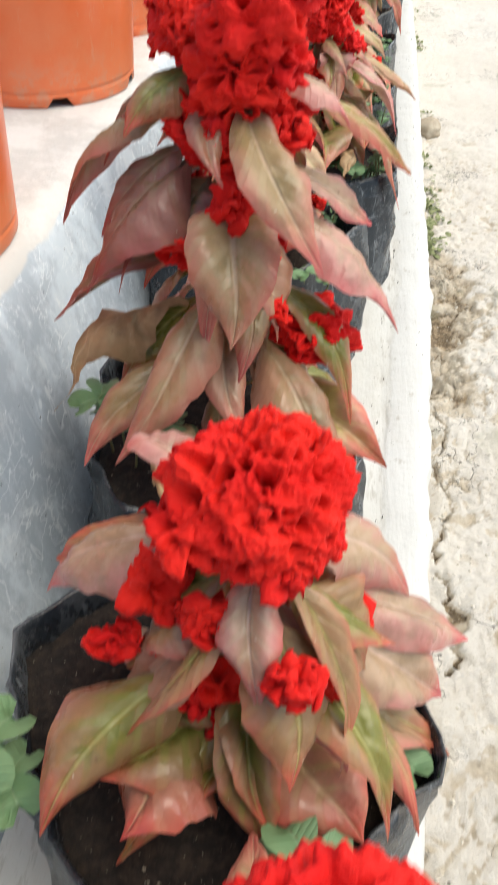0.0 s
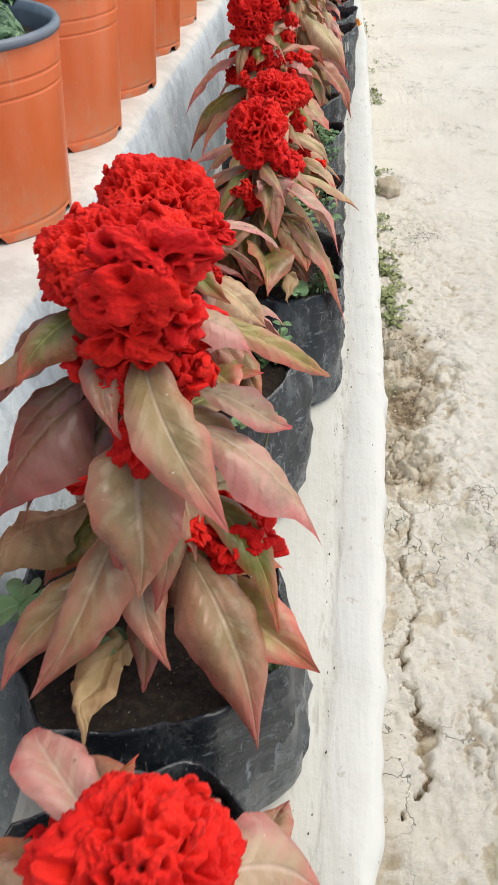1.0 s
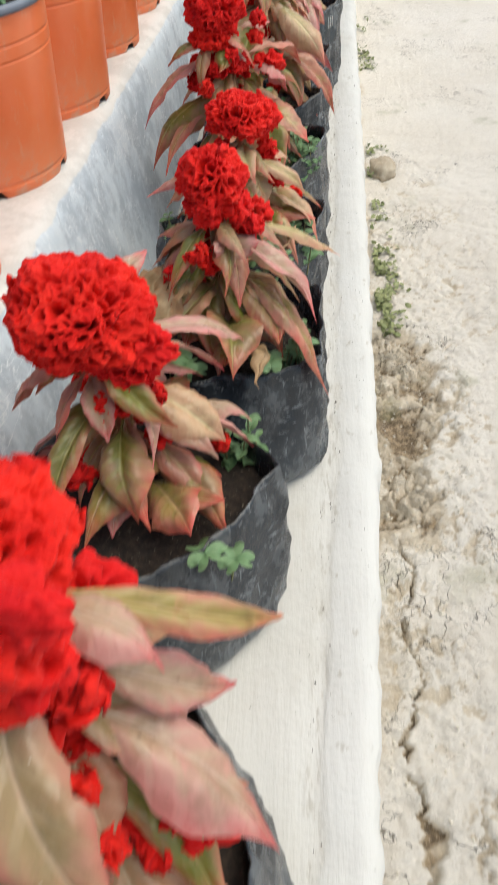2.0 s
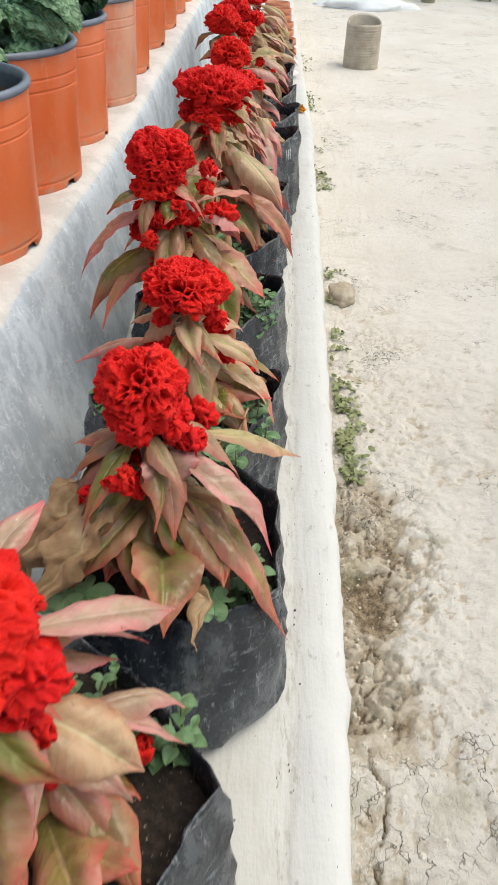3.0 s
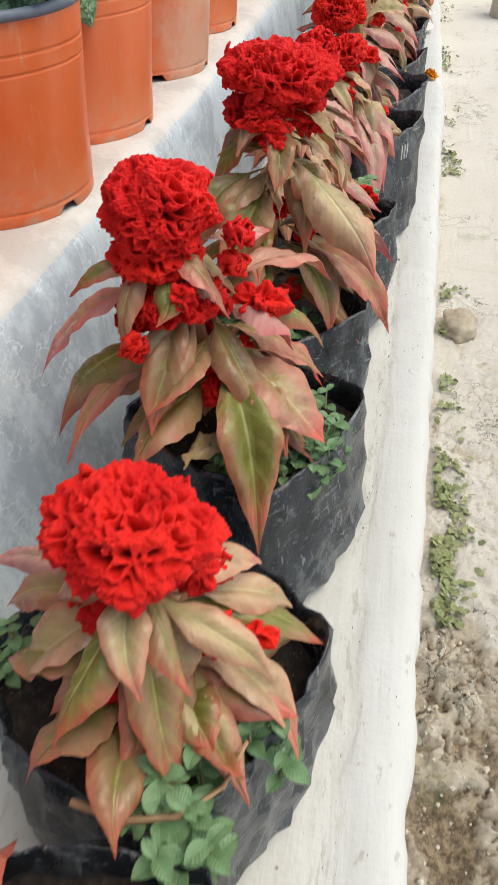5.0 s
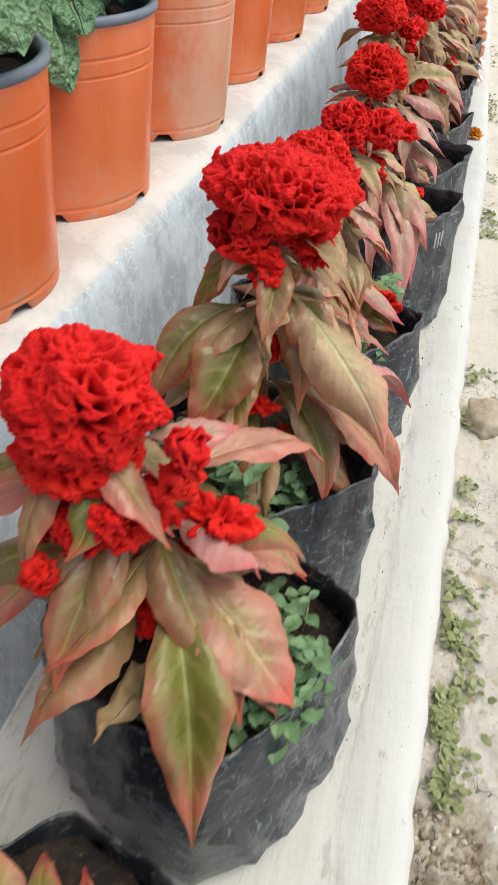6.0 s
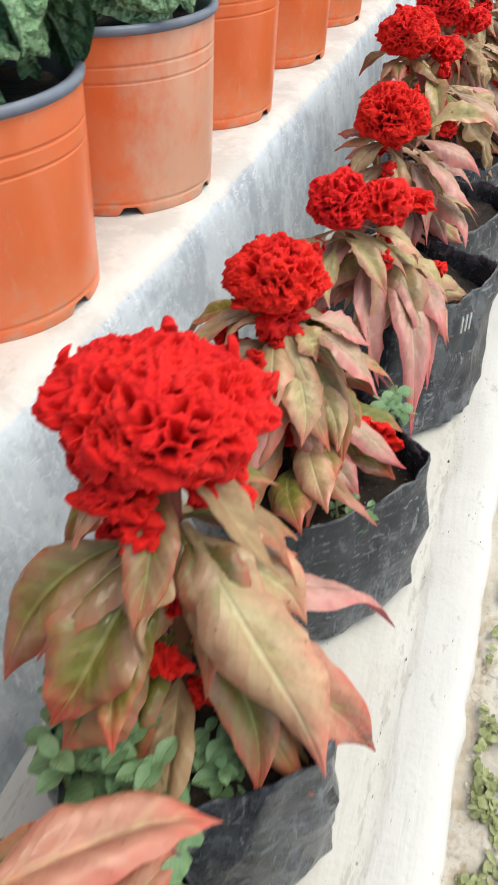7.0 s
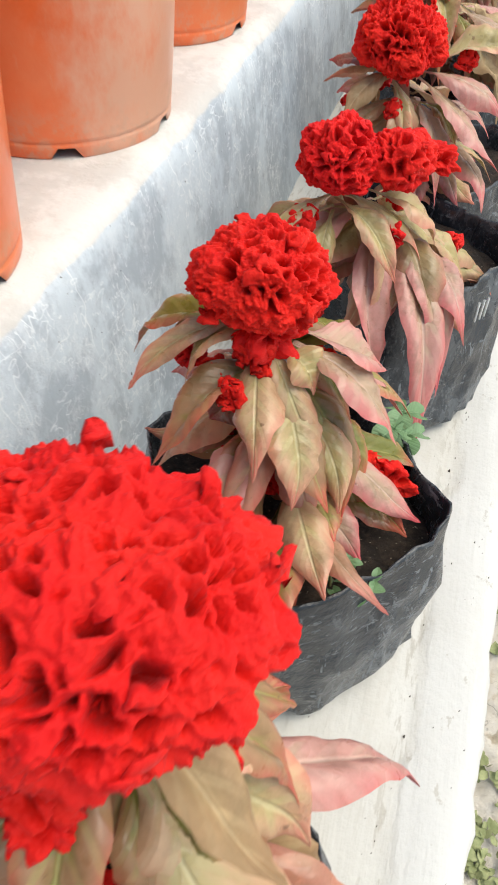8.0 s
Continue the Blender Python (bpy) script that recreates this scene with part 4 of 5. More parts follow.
    "J": (0.760, 2.620, [(0.507, 0.078, -0.064, 0.445, 36, "p"), (0.570, 0.077, 0.004, 0.530, 40, "c"), (0.482, 0.035, -0.033, 0.452, 32, "o"), (0.534, -0.095, 0.001, 0.496, 26, "d"), (0.491, -0.086, 0.000, 0.471, 24, "p"), (0.479, -0.034, -0.016, 0.456, 34, "d"), (0.530, 0.071, -0.021, 0.484, 34, "p"), (0.479, 0.011, -0.042, 0.453, 30, "y"), (0.458, 0.077, -0.087, 0.429, 30, "p")],
         [(0.033, -0.012, 0.519, 10), (-0.052, -0.010, 0.491, 18)]),}
# bags: x, y, rim height, radius at rim and foot, offset of the rim, raised corner, turn of the corners
BAGS = {
    "Z": (0.750, 0.500, 0.400, 0.086, 0.096, (0, 0), None, 0.1),
    "A": (0.722, 0.715, 0.405, 0.092, 0.097, (0, 0), None, -0.2),
    "B": (0.704, 0.918, 0.400, 0.089, 0.107, (-0.010, 0), None, -0.5),
    "C": (0.690, 1.165, 0.405, 0.090, 0.100, (-0.004, 0.02), None, 0.0),
    "D": (0.734, 1.374, 0.400, 0.090, 0.101, (0.0, 0.02), (0.35, 0.024), -0.55),
    "E": (0.733, 1.585, 0.405, 0.087, 0.096, (0, 0), (0.2, 0.020), 0.2),
    "F": (0.741, 1.802, 0.412, 0.081, 0.098, (0, 0), (0.3, 0.006), 0.3),
    "G": (0.736, 1.968, 0.410, 0.083, 0.096, (-0.003, 0.0), (-0.2, 0.022), -0.3),
    "H": (0.747, 2.190, 0.405, 0.085, 0.095, (0, 0), (0.0, 0.020), -0.1),
    "I": (0.780, 2.465, 0.415, 0.086, 0.090, (-0.008, 0.02), (0.1, 0.016), 0.1),
    "J": (0.780, 2.680, 0.410, 0.088, 0.092, (0, 0), None, 0.3),
    "K": (0.775, 2.890, 0.405, 0.088, 0.092, (0, 0), None, 0.0),
    "L": (0.780, 3.100, 0.410, 0.088, 0.092, (0, 0), None, 0.4),
    "M": (0.780, 3.310, 0.405, 0.088, 0.092, (0, 0), None, -0.2),
    "N": (0.785, 3.520, 0.405, 0.088, 0.092, (0, 0), None, 0.2),
}
for i, (x, y, z, r1, r0, tilt, peak, turn) in enumerate(BAGS.values()):
    grow_bag(x, y, z, r1, r0, i + 1, tilt, peak, turn)

# crest masses of each plant: centre from the stem, z above the ground, half sizes
HEADS = {
    "A": [((0.003, -0.004, 0.545), (0.033, 0.030, 0.031)), ((-0.03, 0.012, 0.505), (0.018, 0.016, 0.014))],
    "B": [((-0.014, 0.010, 0.634), (0.040, 0.036, 0.025)), ((-0.006, -0.002, 0.602), (0.033, 0.030, 0.014)), ((-0.002, -0.006, 0.576), (0.029, 0.026, 0.012)), ((0.016, 0.022, 0.592), (0.017, 0.017, 0.014))],
    "C": [((-0.021, -0.008, 0.555), (0.049, 0.045, 0.037)), ((0.004, 0.0, 0.518), (0.028, 0.028, 0.024))],
    "D": [((-0.006, -0.002, 0.553), (0.030, 0.029, 0.027)), ((0.013, 0.000, 0.530), (0.014, 0.014, 0.013)), ((-0.006, -0.008, 0.532), (0.021, 0.020, 0.018))],
    "E": [((0.002, -0.018, 0.535), (0.040, 0.033, 0.025))],
    "F": [((-0.041, -0.02, 0.577), (0.037, 0.035, 0.032)), ((-0.043, -0.022, 0.548), (0.030, 0.028, 0.018)), ((-0.032, -0.026, 0.520), (0.034, 0.026, 0.012))],
    "G": [((0.001, 0.004, 0.607), (0.049, 0.043, 0.025)), ((-0.012, 0.0, 0.584), (0.020, 0.016, 0.012)), ((0.016, 0.004, 0.584), (0.020, 0.020, 0.011)), ((-0.032, -0.004, 0.578), (0.008, 0.008, 0.012))],
    "H": [((-0.022, -0.006, 0.553), (0.036, 0.033, 0.026)), ((-0.018, -0.012, 0.528), (0.020, 0.018, 0.016))],
    "I": [((-0.042, -0.075, 0.530), (0.029, 0.028, 0.027)), ((-0.004, -0.065, 0.530), (0.024, 0.024, 0.022))],
    "J": [((-0.032, -0.03, 0.532), (0.039, 0.037, 0.035))],
}
INNER = {"A": "oopms", "B": "dmmos", "C": "psoop", "D": "oooms", "E": "coosc", "F": "oosop", "G": "cooyo", "H": "cocops", "I": "pccpc", "J": "pccpcy"}
TONES = {
    "A": "cockscomb plant with one round scarlet crest over olive and pink leaves",
    "B": "tall cockscomb plant with stacked red crests and drooping mauve leaves",
    "C": "cockscomb plant with a red crest and broad salmon-pink leaves",
    "D": "cockscomb plant with a round red crest and olive drooping leaves",
    "E": "low cockscomb plant with a wide flat red crest and cream leaves",
    "F": "cockscomb plant with a domed red crest and pink-edged olive leaves",
    "G": "cockscomb plant with a broad frilly crimson crest and yellowing leaves",
    "H": "cockscomb plant with a red crest over layered yellow-green leaves",
    "I": "cockscomb plant with a double red crest and hanging pink leaves",
    "J": "cockscomb plant with a red crest and pale pink leaves",
}
for i, (k, (x, y, leaves, buds)) in enumerate(PLANTS.items()):
    celosia(x, y, 0.385, HEADS[k], leaves, buds, 40 + i, TONES[k], 190 if k in "BDFG" else 160, INNER[k], 15 if k in "ABDF" else 8, 34 if k in "HIJ" else 24)

# a bent dry stalk that hangs over the rim of the low plant's bag
low_plant = next(o for o in scene.objects if o.get("label") == TONES["E"])
bent = [Vector(p) - Vector(low_plant.location) for p in ((0.715, 1.496, 0.408), (0.742, 1.491, 0.412), (0.768, 1.497, 0.414), (0.786, 1.512, 0.420), (0.794, 1.530, 0.432))]
part("dry_stalk", mesh_from("dry_stalk", *tube(bent, [0.0022, 0.0020, 0.0017, 0.0014, 0.0010], 7), DRY_STALK), low_plant, "bent dry brown stalk")

rng = random.Random(5)
celosia(0.764, 0.560, 0.385, [((0.0, 0.006, 0.566), (0.038, 0.036, 0.028))], generic_leaves(rng, 0.52, 0.41, 8, "opms"), [], 60, "cockscomb plant with a bright red crest and olive leaves")
for i, (k, hx, hz, s) in enumerate((("K", -0.075, 0.555, 0.040), ("L", -0.06, 0.55, 0.040), ("M", -0.07, 0.57, 0.038), ("N", -0.06, 0.55, 0.040))):
    bx, by = BAGS[k][:2]
    celosia(bx, by, 0.385, [((hx, -0.04, hz), (s, s, s * 0.85)), ((hx + 0.05, -0.02, hz - 0.02), (s * 0.6, s * 0.6, s * 0.5))], generic_leaves(rng, 0.52, 0.41, 22, "pcpccy"), [(0.05, -0.03, 0.45, 14), (-0.02, -0.05, 0.47, 16)], 70 + i, "cockscomb plant with a red crest and pale pink and tan leaves", 120)


# ---- things on the shelf ----
def nursery_pot(x, y, seed, faded, group="orange pots on the shelf"):
    """A tapered orange pot with a grey-blue rim, two grooves and drain notches at its foot."""
    r0, r1, h, n = 0.097, 0.107, 0.172, 96
    label = "sun-faded orange plastic nursery pot, standing on the shelf" if faded else "orange plastic nursery pot with a blue-grey rim on the shelf"
    pot = thing("nursery_pot", x, y, SHELF_Z, label, "plant pot", group)
    rng = random.Random(seed)

    def R(z):
        return r0 + (r1 - r0) * z / h

    zs = [0.0, 0.0015, 0.009, 0.011, 0.0125, 0.014, 0.016, 0.03, 0.06, 0.09, 0.12, 0.1228, 0.1240, 0.1252, 0.1264, 0.1276, 0.1365, 0.1378, 0.1392, 0.1404, 0.1416, 0.15, 0.162, 0.164]
    ins = {0.0: 0.001, 0.0125: 0.0012, 0.1252: 0.0010, 0.1392: 0.0010}
    rings = [(R(z) - ins.get(z, 0), z) for z in zs] + [(R(0.164) - 0.004, 0.164), (R(0.05) - 0.004, 0.05), (0.001, 0.05)]
    vs, fs = lathe(rings, n)
    vs = [Vector(v) for v in vs]
    turn = rng.uniform(0, 0.5)
    for v in vs[: 3 * n]:
        a = (math.atan2(v.y, v.x) + turn) % (2 * math.pi / 6)
        if a < 0.19:
            v.z = max(v.z, 0.0085)
    for v in vs:
        v.x += 0.0015 * noise.noise((v.x * 12 + seed, v.y * 12, v.z * 9))
        v.y += 0.0015 * noise.noise((v.x * 12, v.y * 12 + seed, v.z * 9))
    body = part("pot_body", mesh_from("pot_body", vs, fs, POTS[1 if faded else 0]), pot)
    rr = [(r1 - 0.006, 0.1625), (r1 + 0.0005, 0.1635), (r1 + 0.0025, 0.165), (r1 + 0.003, 0.1685), (r1 + 0.001, 0.172), (r1 - 0.004, 0.171), (r1 - 0.006, 0.163), (r1 - 0.010, 0.12)]
    part("rim", mesh_from("rim", *lathe(rr, n), RIM), pot, "blue-grey rolled rim")
    sv, sf = lathe([(0.0005, 0.154), (0.05, 0.153), (r1 - 0.010, 0.150)], 40)
    sv = [(a, b, c + 0.005 * noise.noise((a * 40 + seed, b * 40, 1))) for a, b, c in sv]
    part("soil", mesh_from("soil", sv, sf, SOIL), pot)
    pot.rotation_euler = (0, 0, 0)
    return pot


def primrose(x, y, seed, n=19, big=1.0, hang=()):
    """A low rosette of broad, crinkled green leaves."""
    rng = random.Random(seed)
    plant = thing("primrose_plant", x, y, SHELF_Z + 0.15, "leafy green primrose with broad crinkled leaves in an orange pot", "potted plant", "green plants in the pots")
    for k in range(n):
        a = 2.4 * k + rng.uniform(-0.3, 0.3)
        L = big * (0.085 + 0.050 * rng.random())
        up = rng.uniform(0.02, 0.07) * (1 - 0.4 * (k / n))
        tip = (L * math.cos(a), L * math.sin(a), up - rng.uniform(-0.01, 0.025))
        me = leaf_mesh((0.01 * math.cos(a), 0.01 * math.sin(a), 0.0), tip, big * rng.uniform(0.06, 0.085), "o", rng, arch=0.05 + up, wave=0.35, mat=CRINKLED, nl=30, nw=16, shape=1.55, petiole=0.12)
        for v in me.vertices:
            c = v.co
            v.co.z += 0.0045 * abs(noise.noise(c * 150)) + 0.003 * noise.noise(c * 70)
        part("leaf", me, plant)
    for tx, ty, tz in hang:
        base = (0.45 * tx, 0.45 * ty, 0.055)
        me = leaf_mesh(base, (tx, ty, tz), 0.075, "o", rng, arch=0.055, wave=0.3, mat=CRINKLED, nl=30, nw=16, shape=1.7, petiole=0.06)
        for v in me.vertices:
            v.co.z += 0.0035 * abs(noise.noise(v.co * 150))
        part("leaf", me, plant)
    return plant


POT_X = 0.447
for i, y in enumerate((0.50, 0.74, 0.985, 1.335, 1.575, 1.782, 2.012, 2.225, 2.475, 2.733, 3.022, 3.30, 3.57, 3.84, 4.11, 4.38)):
    nursery_pot(0.457 if i == 8 else POT_X - (0.008 if i < 5 else 0), y, i, i == 8)
HANGING = {4: ((0.090, -0.095, -0.03), (0.105, 0.010, 0.035), (0.095, 0.055, 0.02), (0.060, -0.09, 0.03))}
for i, y in enumerate((1.335, 1.575, 1.782, 2.012, 2.225, 2.475, 2.733)):
    primrose(POT_X - 0.01, y, 200 + i, big=(0.62, 0.62, 0.75, 1.05, 1.15, 1.1, 1.0)[i], hang=HANGING.get(i, ()))


# ---- further along ----
def clay_pipe():
    pipe = thing("clay_pipe", 1.318, 5.40, 0.0, "short hollow clay pipe standing upright on the concrete", "pipe")
    rings = [(0.094, 0.0), (0.097, 0.004)] + [(0.096 - 0.02 * z + 0.0012 * math.sin(z * 480), z) for z in np.arange(0.008, 0.200, 0.0033)]
    rings += [(0.092, 0.205), (0.088, 0.212), (0.082, 0.205), (0.082, 0.03), (0.001, 0.03)]
    vs, fs = lathe(rings, 48, closed_bottom=True)
    out = []
    for vx, vy, vz in vs:
        k = 1 + 0.02 * noise.noise((vx * 9, vy * 9, vz * 30)) + 0.012 * noise.noise((0, 0, vz * 120))
        lift = 0.03 * max(0.0, (vy + 0.02) / 0.1) if vz > 0.2 else 0
        out.append((vx * k, vy * k, vz + lift))
    part("pipe_wall", mesh_from("pipe_wall", out, fs, PIPE), pipe)
    # an added dark disc stands in for the shade inside the pipe
    fill, ff = lathe([(0.001, 0.15), (0.04, 0.152), (0.081, 0.148)], 24)
    part("earth", mesh_from("earth", fill, ff, DARK), pipe, "dark disc standing in for shade in the hollow")


clay_pipe()


def saucer_pot(x, y):
    pot = thing("small_pot", x, y, LEDGE_Z, "small terracotta pot standing in a white saucer on the ledge", "plant pot", "small pots on saucers")
    rings = [(0.03, 0.008), (0.042, 0.01), (0.052, 0.07), (0.058, 0.072), (0.058, 0.09), (0.053, 0.09), (0.05, 0.07), (0.001, 0.07)]
    part("pot_body", mesh_from("pot_body", *lathe(rings, 32), TERRACOTTA), pot)
    rings = [(0.001, 0.001), (0.048, 0.001), (0.068, 0.014), (0.070, 0.016), (0.068, 0.017), (0.050, 0.006), (0.001, 0.006)]
    part("saucer", mesh_from("saucer", *lathe(rings, 36), WHITE), pot, "white plastic saucer")


for i in range(7):
    saucer_pot(0.845 + 0.004 * (i % 2), 3.78 + 0.19 * i)


def marigold():
    rng = random.Random(3)
    flower = thing("marigold_bloom", 0.905, 3.30, LEDGE_Z, "fallen orange marigold bloom lying on the ledge", "flower")
    for k in range(46):
        a, q = 2.4 * k, math.sqrt(k / 46)
        base = Vector((0.006 * q * math.cos(a), 0.006 * q * math.sin(a), 0.004))
        tip = Vector((0.024 * q * math.cos(a), 0.024 * q * math.sin(a), 0.026 - 0.018 * q * q))
        part("petal", leaf_mesh(base, tip, 0.011, "o", rng, arch=0.004, mat=MARIGOLD, nl=5, nw=4), flower)


marigold()


def rock(name, x, y, z, size, seed, mat, label, cat, **kw):
    bm = bmesh.new()
    bmesh.ops.create_icosphere(bm, subdivisions=4, radius=1.0)
    for v in bm.verts:
        d = v.co.normalized()
        k = 1 + 0.28 * noise.noise(d * 1.7 + Vector((seed, 0, 0))) + 0.10 * noise.noise(d * 5 + Vector((seed, 3, 0))) + 0.03 * noise.noise(d * 16)
        v.co = Vector((d.x * size[0], d.y * size[1], max(d.z, -0.55) * size[2])) * k
    me = bpy.data.meshes.new(name)
    bm.to_mesh(me)
    bm.free()
    me.materials.append(mat)
    me.polygons.foreach_set("use_smooth", [True] * len(me.polygons))
    ob = new(name, me)
    ob.location = (x, y, z)
    return tagged(ob, label, cat, **kw)


rock("stone", 1.005, 2.61, 0.012, (0.036, 0.044, 0.026), 3, STONE, "brown lump of stone at the foot of the ledge", "stone")

# distance
rng = random.Random(11)


def far_hedge():
    """A ragged wall of leaf clumps beyond the yard."""
    vs, fs = [], []
    for k in range(5200):
        x, y, z = rng.uniform(-9, 11), rng.uniform(8.3, 10.0), rng.uniform(0.0, 3.2)
        if x < 1.35:
            y += 1.9
        if noise.noise((x * 0.7, z * 0.9, 0)) < -0.22:
            continue
        s = rng.uniform(0.06, 0.16)
        a = Vector((rng.gauss(0, 1), rng.gauss(0, 1), rng.gauss(0, 1))).normalized() * s
        b = a.orthogonal().normalized() * s * 0.5
        p = Vector((x, y, z))
        i = len(vs)
        vs += [p - a, p + b, p + a, p - b]
        fs.append((i, i + 1, i + 2, i + 3))
    tagged(new("hedge", mesh_from("hedge", vs, fs, HEDGE, False)), "dense dark green hedge beyond the yard", "hedge", kind="stuff")
    for x, y in ((2.15, 8.15), (2.9, 8.2), (3.8, 8.2), (5.2, 8.2)):
        tr = new("tree_trunk", mesh_from("tree_trunk", *tube([(x, y, -0.1), (x + 0.05, y + 0.02, 1.2), (x, y, 3.0)], [0.06, 0.05, 0.04], 12), BARK))
        tagged(tr, "pale slender tree trunk standing before the hedge", "tree trunk", "trunks before the hedge")


far_hedge()
rock("white_mound", 1.58, 7.75, 0.0, (0.38, 0.24, 0.09), 8, LIME, "low white mound of plastic sheeting on the ground", "mound")


# ---- weeds in the bags and at the foot of the ledge ----
def oval_leaf(width, length, notch):
    """A small weed leaf: oval, or heart-shaped with a notch at its end."""
    vs, uvs, fs = [], [], []
    nl, nw = 7, 4
    for i in range(nl + 1):
        s = i / nl
        w = 0.5 * width * math.sin(math.pi * min(1.0, (0.06 + 0.90 * s) if not notch else (0.02 + 0.74 * s))) ** 0.8
        for j in range(nw + 1):
            v = 2 * j / nw - 1
            y = length * s - (notch * length * max(0.0, 1 - abs(v) * 2.2) if s > 0.8 else 0)
            vs.append((w * v, y, 0.14 * width * abs(v) + 0.16 * length * math.sin(math.pi * s) - 0.1 * length * s))
            uvs.append((0.5 + 0.5 * v, s))
    for i in range(nl):
        for j in range(nw):
            a = i * (nw + 1) + j
            fs.append((a, a + 1, a + nw + 2, a + nw + 1))
    return mesh_from("leaf", vs, fs, WEED, True, uvs)


OVAL, HEART = oval_leaf(0.0086, 0.0120, 0), oval_leaf(0.017, 0.015, 0.35)


def weed(x, y, z, kind, n, spread, seed, size=1.0, lean=(0.0, 0.0)):
    """A small weed: upright shoots with paired oval leaves, or stalks with three heart-shaped leaflets."""
    rng = random.Random(seed)
    label = "small green clover-like weed growing in the bag" if kind == "clover" else "small green weed with paired oval leaves in the bag"
    plant = thing("weed", x, y, z, label, "weed", "weeds in the grow bags")
    for k in range(n):
        a, q = rng.uniform(0, 6.28), spread * math.sqrt(rng.random())
        foot = Vector((q * math.cos(a), q * math.sin(a), -0.01))
        tall = size * rng.uniform(0.022, 0.042)
        top = foot + Vector((rng.gauss(0, 0.006) + lean[0], rng.gauss(0, 0.006) + lean[1], 0.01 + tall))
        v, f = tube([foot, (foot + top) / 2 + Vector((0, 0, 0.004)), top], [0.0010, 0.0009, 0.0007], 5)
        part("stalk", mesh_from("stalk", v, f, WEED_STEM), plant)
        if kind == "clover":
            for j in range(3):
                ob = part("leaf", HEART, plant)
                ob.matrix_local = Matrix.Translation(top) @ Matrix.Rotation(a + j * 2.094, 4, "Z") @ Matrix.Rotation(rng.uniform(-0.3, 0.1), 4, "X") @ Matrix.Scale(size * rng.uniform(0.8, 1.1), 4)
        else:
            for lv in range(3):
                p = foot.lerp(top, 0.4 + 0.3 * lv)
                for j in range(2):
                    ob = part("leaf", OVAL, plant)
                    ob.matrix_local = Matrix.Translation(p) @ Matrix.Rotation(a + lv * 1.57 + j * 3.14, 4, "Z") @ Matrix.Rotation(rng.uniform(0.0, 0.5), 4, "X") @ Matrix.Scale(size * rng.uniform(0.7, 1.2) * (1.1 - 0.15 * lv), 4)
    return plant


SOIL_Z = 0.378
WEEDS = [
    (0.640, 0.665, "clover", 3, 0.012, 1.3), (0.775, 0.645, "clover", 2, 0.012, 1.2), (0.800, 0.700, "clover", 2, 0.01, 1.0),
    (0.634, 0.880, "clover", 5, 0.016, 1.2), (0.775, 0.875, "clover", 2, 0.012, 0.9),
    (0.757, 1.225, "oval", 4, 0.012, 1.1), (0.745, 1.110, "clover", 2, 0.01, 1.0), (0.700, 1.260, "oval", 4, 0.02, 1.0),
    (0.798, 1.345, "oval", 5, 0.012, 1.1), (0.680, 1.325, "clover", 2, 0.012, 1.2), (0.770, 1.320, "clover", 2, 0.01, 1.2), (0.655, 1.395, "clover", 3, 0.012, 1.0),
    (0.760, 1.520, "oval", 6, 0.022, 1.2), (0.790, 1.545, "oval", 6, 0.020, 1.2), (0.735, 1.530, "oval", 5, 0.016, 1.2), (0.660, 1.560, "oval", 4, 0.02, 1.0),
    (0.800, 1.775, "oval", 5, 0.018, 1.05), (0.790, 1.745, "oval", 5, 0.018, 1.0), (0.796, 1.825, "oval", 5, 0.020, 1.05), (0.770, 1.735, "oval", 4, 0.012, 1.1),
    (0.735, 1.905, "oval", 8, 0.020, 1.5), (0.703, 1.915, "oval", 6, 0.020, 1.6), (0.680, 1.930, "clover", 5, 0.020, 1.1), (0.775, 1.930, "oval", 5, 0.012, 1.2),
    (0.806, 1.790, "oval", 5, 0.014, 1.2), (0.785, 1.760, "oval", 5, 0.016, 1.2), (0.740, 1.735, "oval", 4, 0.014, 1.1), (0.755, 1.880, "clover", 3, 0.014, 1.2), (0.772, 1.500, "oval", 5, 0.016, 1.2), (0.745, 1.505, "clover", 3, 0.014, 1.1), (0.690, 1.305, "clover", 2, 0.014, 1.0),
    (0.800, 2.270, "clover", 3, 0.015, 1.0), (0.795, 2.140, "oval", 2, 0.008, 0.9),
]
for i, (x, y, kind, n, spread, size) in enumerate(WEEDS):
    weed(x, y, SOIL_Z, kind, n if kind == "clover" else int(1.7 * n), 1.15 * spread, 300 + i, size)


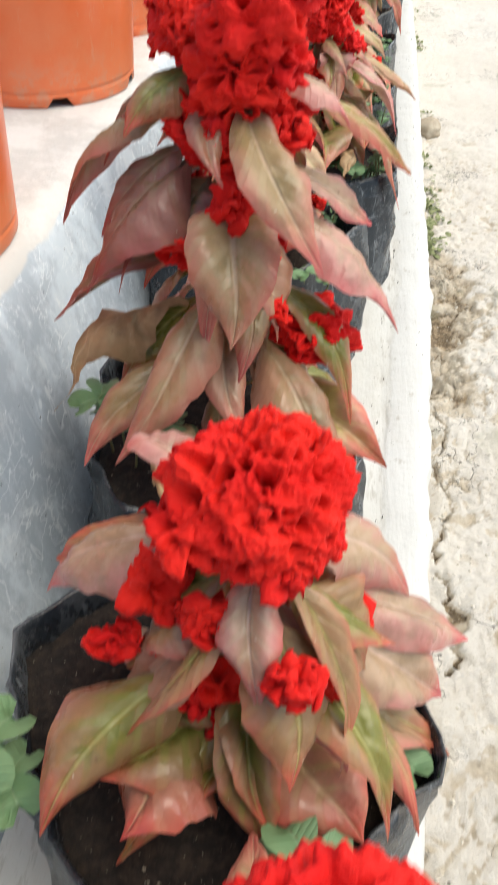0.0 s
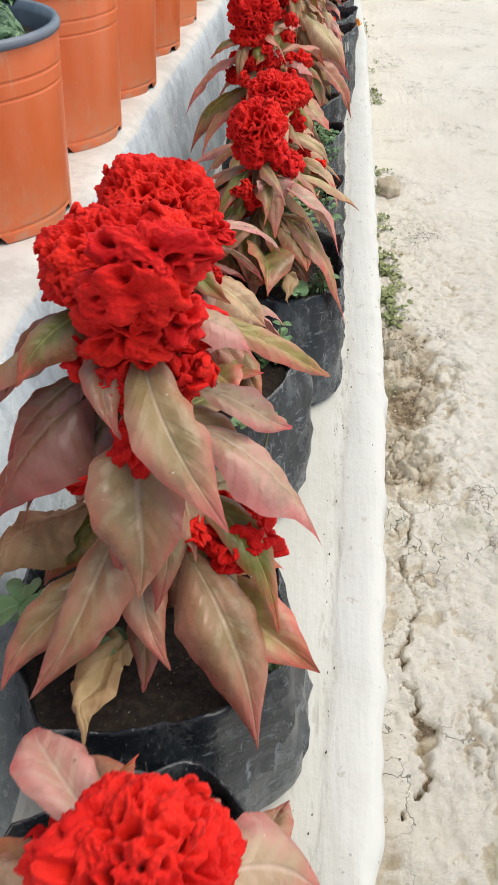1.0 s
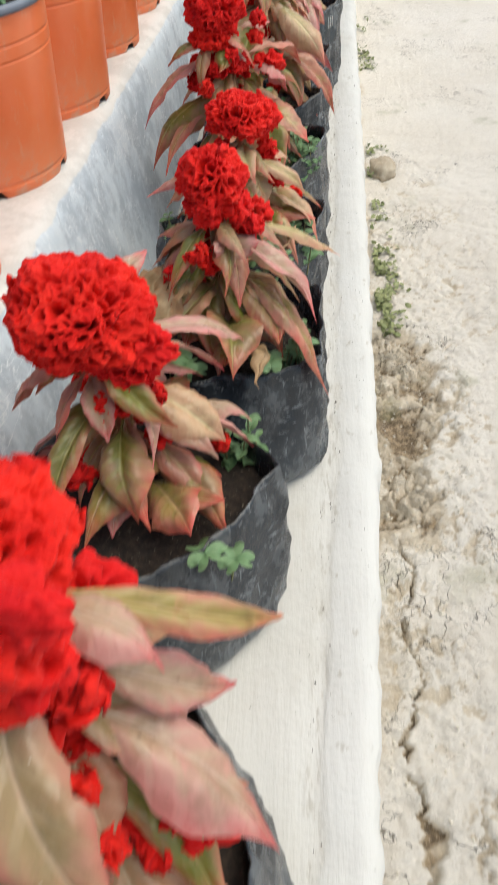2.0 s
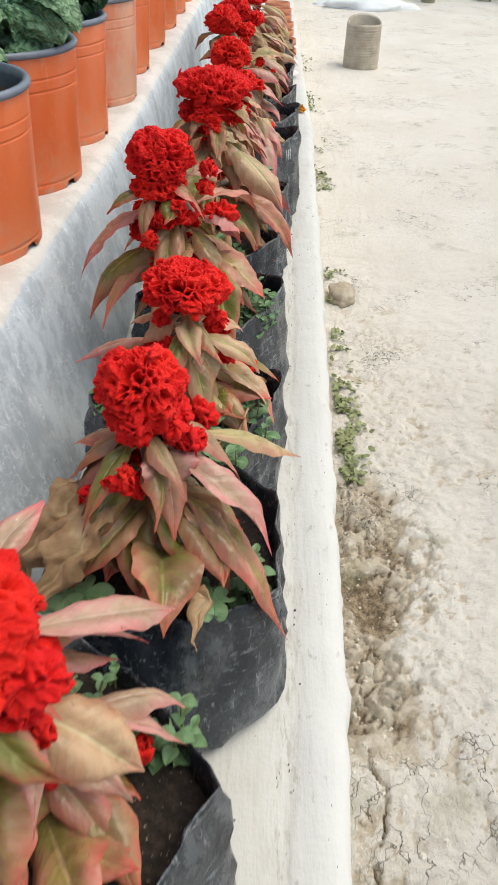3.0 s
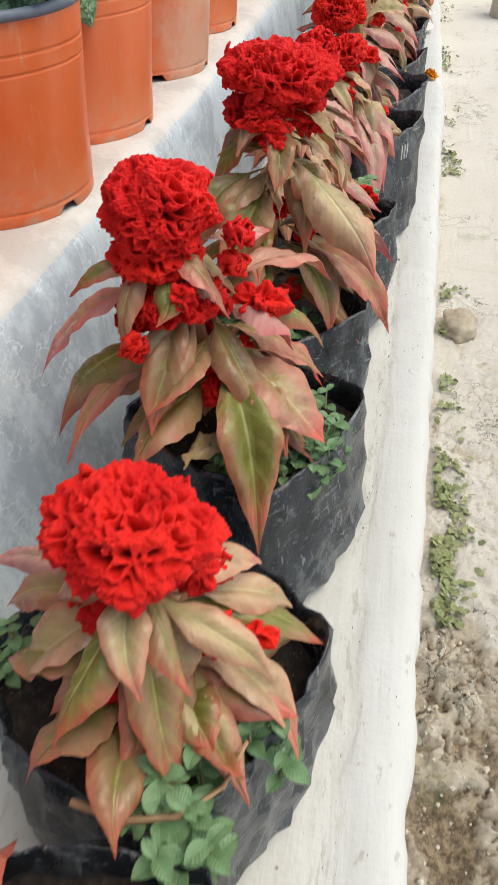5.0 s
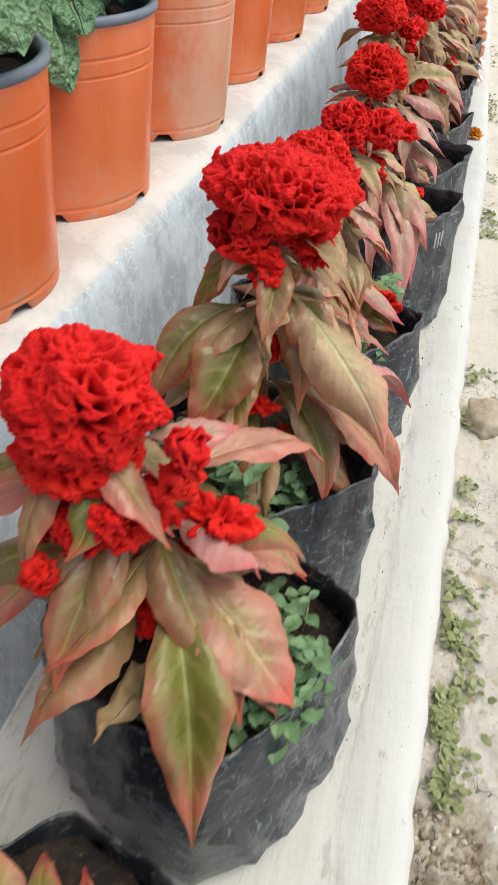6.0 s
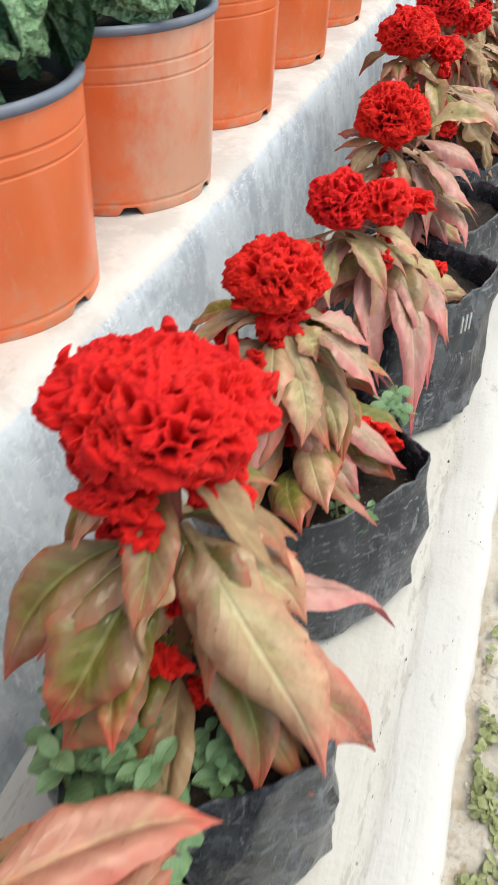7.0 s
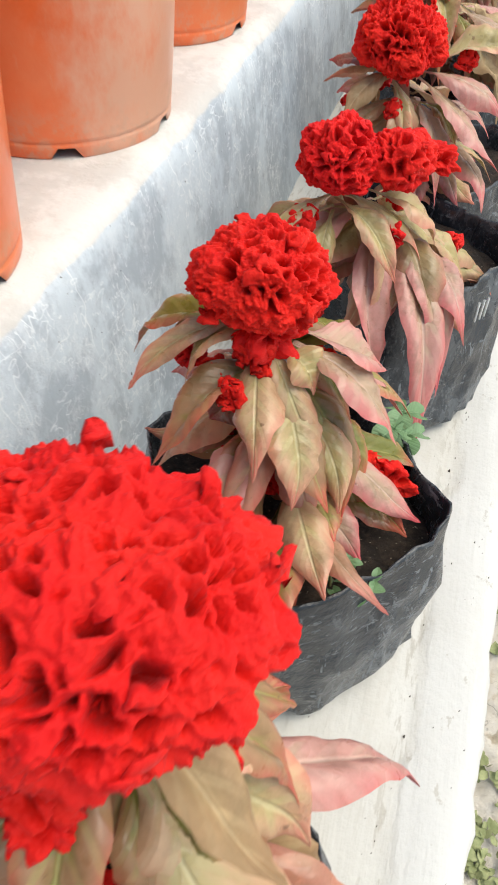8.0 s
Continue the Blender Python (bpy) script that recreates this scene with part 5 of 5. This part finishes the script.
def foot_growth():
    """Low greenery and moss in the joint between the ledge and the ground."""
    rng = random.Random(21)
    vs, fs = [], []
    for y0, y1, n, out in ((1.92, 2.03, 200, 0.020), (2.00, 2.36, 700, 0.020), (2.40, 2.50, 40, 0.012), (2.58, 2.80, 130, 0.025), (3.35, 3.62, 190, 0.025), (3.78, 4.0, 130, 0.025), (4.35, 4.75, 170, 0.03), (5.2, 5.6, 100, 0.03)):
        for k in range(n):
            y = rng.uniform(y0, y1)
            off = 0.045 + abs(rng.gauss(0, out))
            if noise.noise((y * 16, off * 22, 5)) < -0.05:
                continue
            x = edge_x(y) + off
            z = ground_height(x, y)[0] + rng.uniform(0.0, 0.022) * math.exp(-off / 0.08)
            s = rng.uniform(0.0035, 0.0085)
            a = Vector((rng.gauss(0, 1), rng.gauss(0, 1), rng.gauss(0, 0.6))).normalized() * s
            b = a.cross(Vector((rng.gauss(0, 0.4), rng.gauss(0, 0.4), 1))).normalized() * s * 0.6
            p = Vector((x, y, z + 0.002))
            i = len(vs)
            vs += [p - a, p - a * 0.3 + b, p + a * 0.5 + b * 0.8, p + a, p + a * 0.5 - b * 0.8, p - a * 0.3 - b]
            fs.append((i, i + 1, i + 2, i + 3, i + 4, i + 5))
    tagged(new("ground_weeds", mesh_from("ground_weeds", vs, fs, MOSS, False)), "low green weeds and moss along the foot of the ledge", "weeds", kind="stuff")


foot_growth()


GRIT = plain_material("concrete_grit", (0.50, 0.45, 0.37), (0.64, 0.60, 0.52), 90, 0.9)


def crumbs():
    """Loose grit and crumbs of concrete in the broken gutter."""
    rng = random.Random(33)
    vs, fs = [], []
    for k in range(380):
        y = rng.choice((rng.uniform(1.40, 1.98), rng.uniform(0.7, 2.4)))
        x = edge_x(y) + 0.03 + abs(rng.gauss(0.04, 0.06))
        s = rng.uniform(0.0008, 0.0030) * (1.4 if rng.random() < 0.1 else 1)
        z = ground_height(x, y)[0] + 0.3 * s
        i = len(vs)
        for d in ((1, 0, 0), (-1, 0, 0), (0, 1, 0), (0, -1, 0), (0, 0, 1), (0, 0, -1), (0.6, 0.6, 0.5), (-0.6, 0.5, 0.5)):
            vs.append((x + s * d[0] * rng.uniform(0.7, 1.3), y + s * d[1] * rng.uniform(0.7, 1.3), z + 0.7 * s * d[2]))
        for t in ((6, 4, 0), (6, 2, 4), (6, 0, 2), (7, 2, 1), (7, 4, 2), (7, 1, 4), (4, 1, 3), (4, 3, 0), (5, 2, 0), (5, 1, 2), (5, 3, 1), (5, 0, 3)):
            fs.append(tuple(i + q for q in t))
    tagged(new("grit", mesh_from("grit", vs, fs, GRIT, False)), "loose grit and crumbs of concrete on the ground", "grit", kind="stuff")


crumbs()


def chalk_mark():
    """Plain white strokes painted on a bag."""
    bx, by = BAGS["I"][:2]
    for pts in (((-0.34, 0.374), (-0.32, 0.354)), ((-0.27, 0.374), (-0.25, 0.354)), ((-0.20, 0.374), (-0.18, 0.354))):
        path = [(bx + 0.0900 * math.cos(a - 0.32) - 0.006, by + 0.0900 * math.sin(a - 0.32) + 0.014, z + 0.030) for a, z in pts]
        ob = new("painted_mark", mesh_from("painted_mark", *tube(path, [0.0010] * len(path), 6), CHALK))
        tagged(ob, "white painted scrawl on the side of a black bag", "marking")


chalk_mark()


def ledge_crumbs():
    """Dark specks of soil and seed husks scattered over the ledge."""
    rng = random.Random(44)
    vs, fs = [], []
    for k in range(400):
        y = rng.uniform(0.4, 3.4)
        x = edge_x(y) - abs(rng.gauss(0.0, 0.05)) - 0.012 if rng.random() < 0.7 else edge_x(y) - rng.gauss(0.055, 0.008)
        s = rng.uniform(0.0003, 0.0007) * (1.7 if rng.random() < 0.08 else 1)
        long, turn, i = rng.uniform(1.0, 2.2), rng.uniform(0, 3.14), len(vs)
        for a in range(5):
            q = a * 1.2566
            u, w = s * long * math.cos(q), s * math.sin(q)
            vs.append((x + u * math.cos(turn) - w * math.sin(turn), y + u * math.sin(turn) + w * math.cos(turn), LEDGE_Z - 0.002))
        vs.append((x, y, LEDGE_Z + 0.0016 + s))
        fs += [(i + a, i + (a + 1) % 5, i + 5) for a in range(5)]
    tagged(new("soil_specks", mesh_from("soil_specks", vs, fs, DARK, False)), "dark specks of soil scattered on the white ledge", "soil", kind="stuff")


ledge_crumbs()
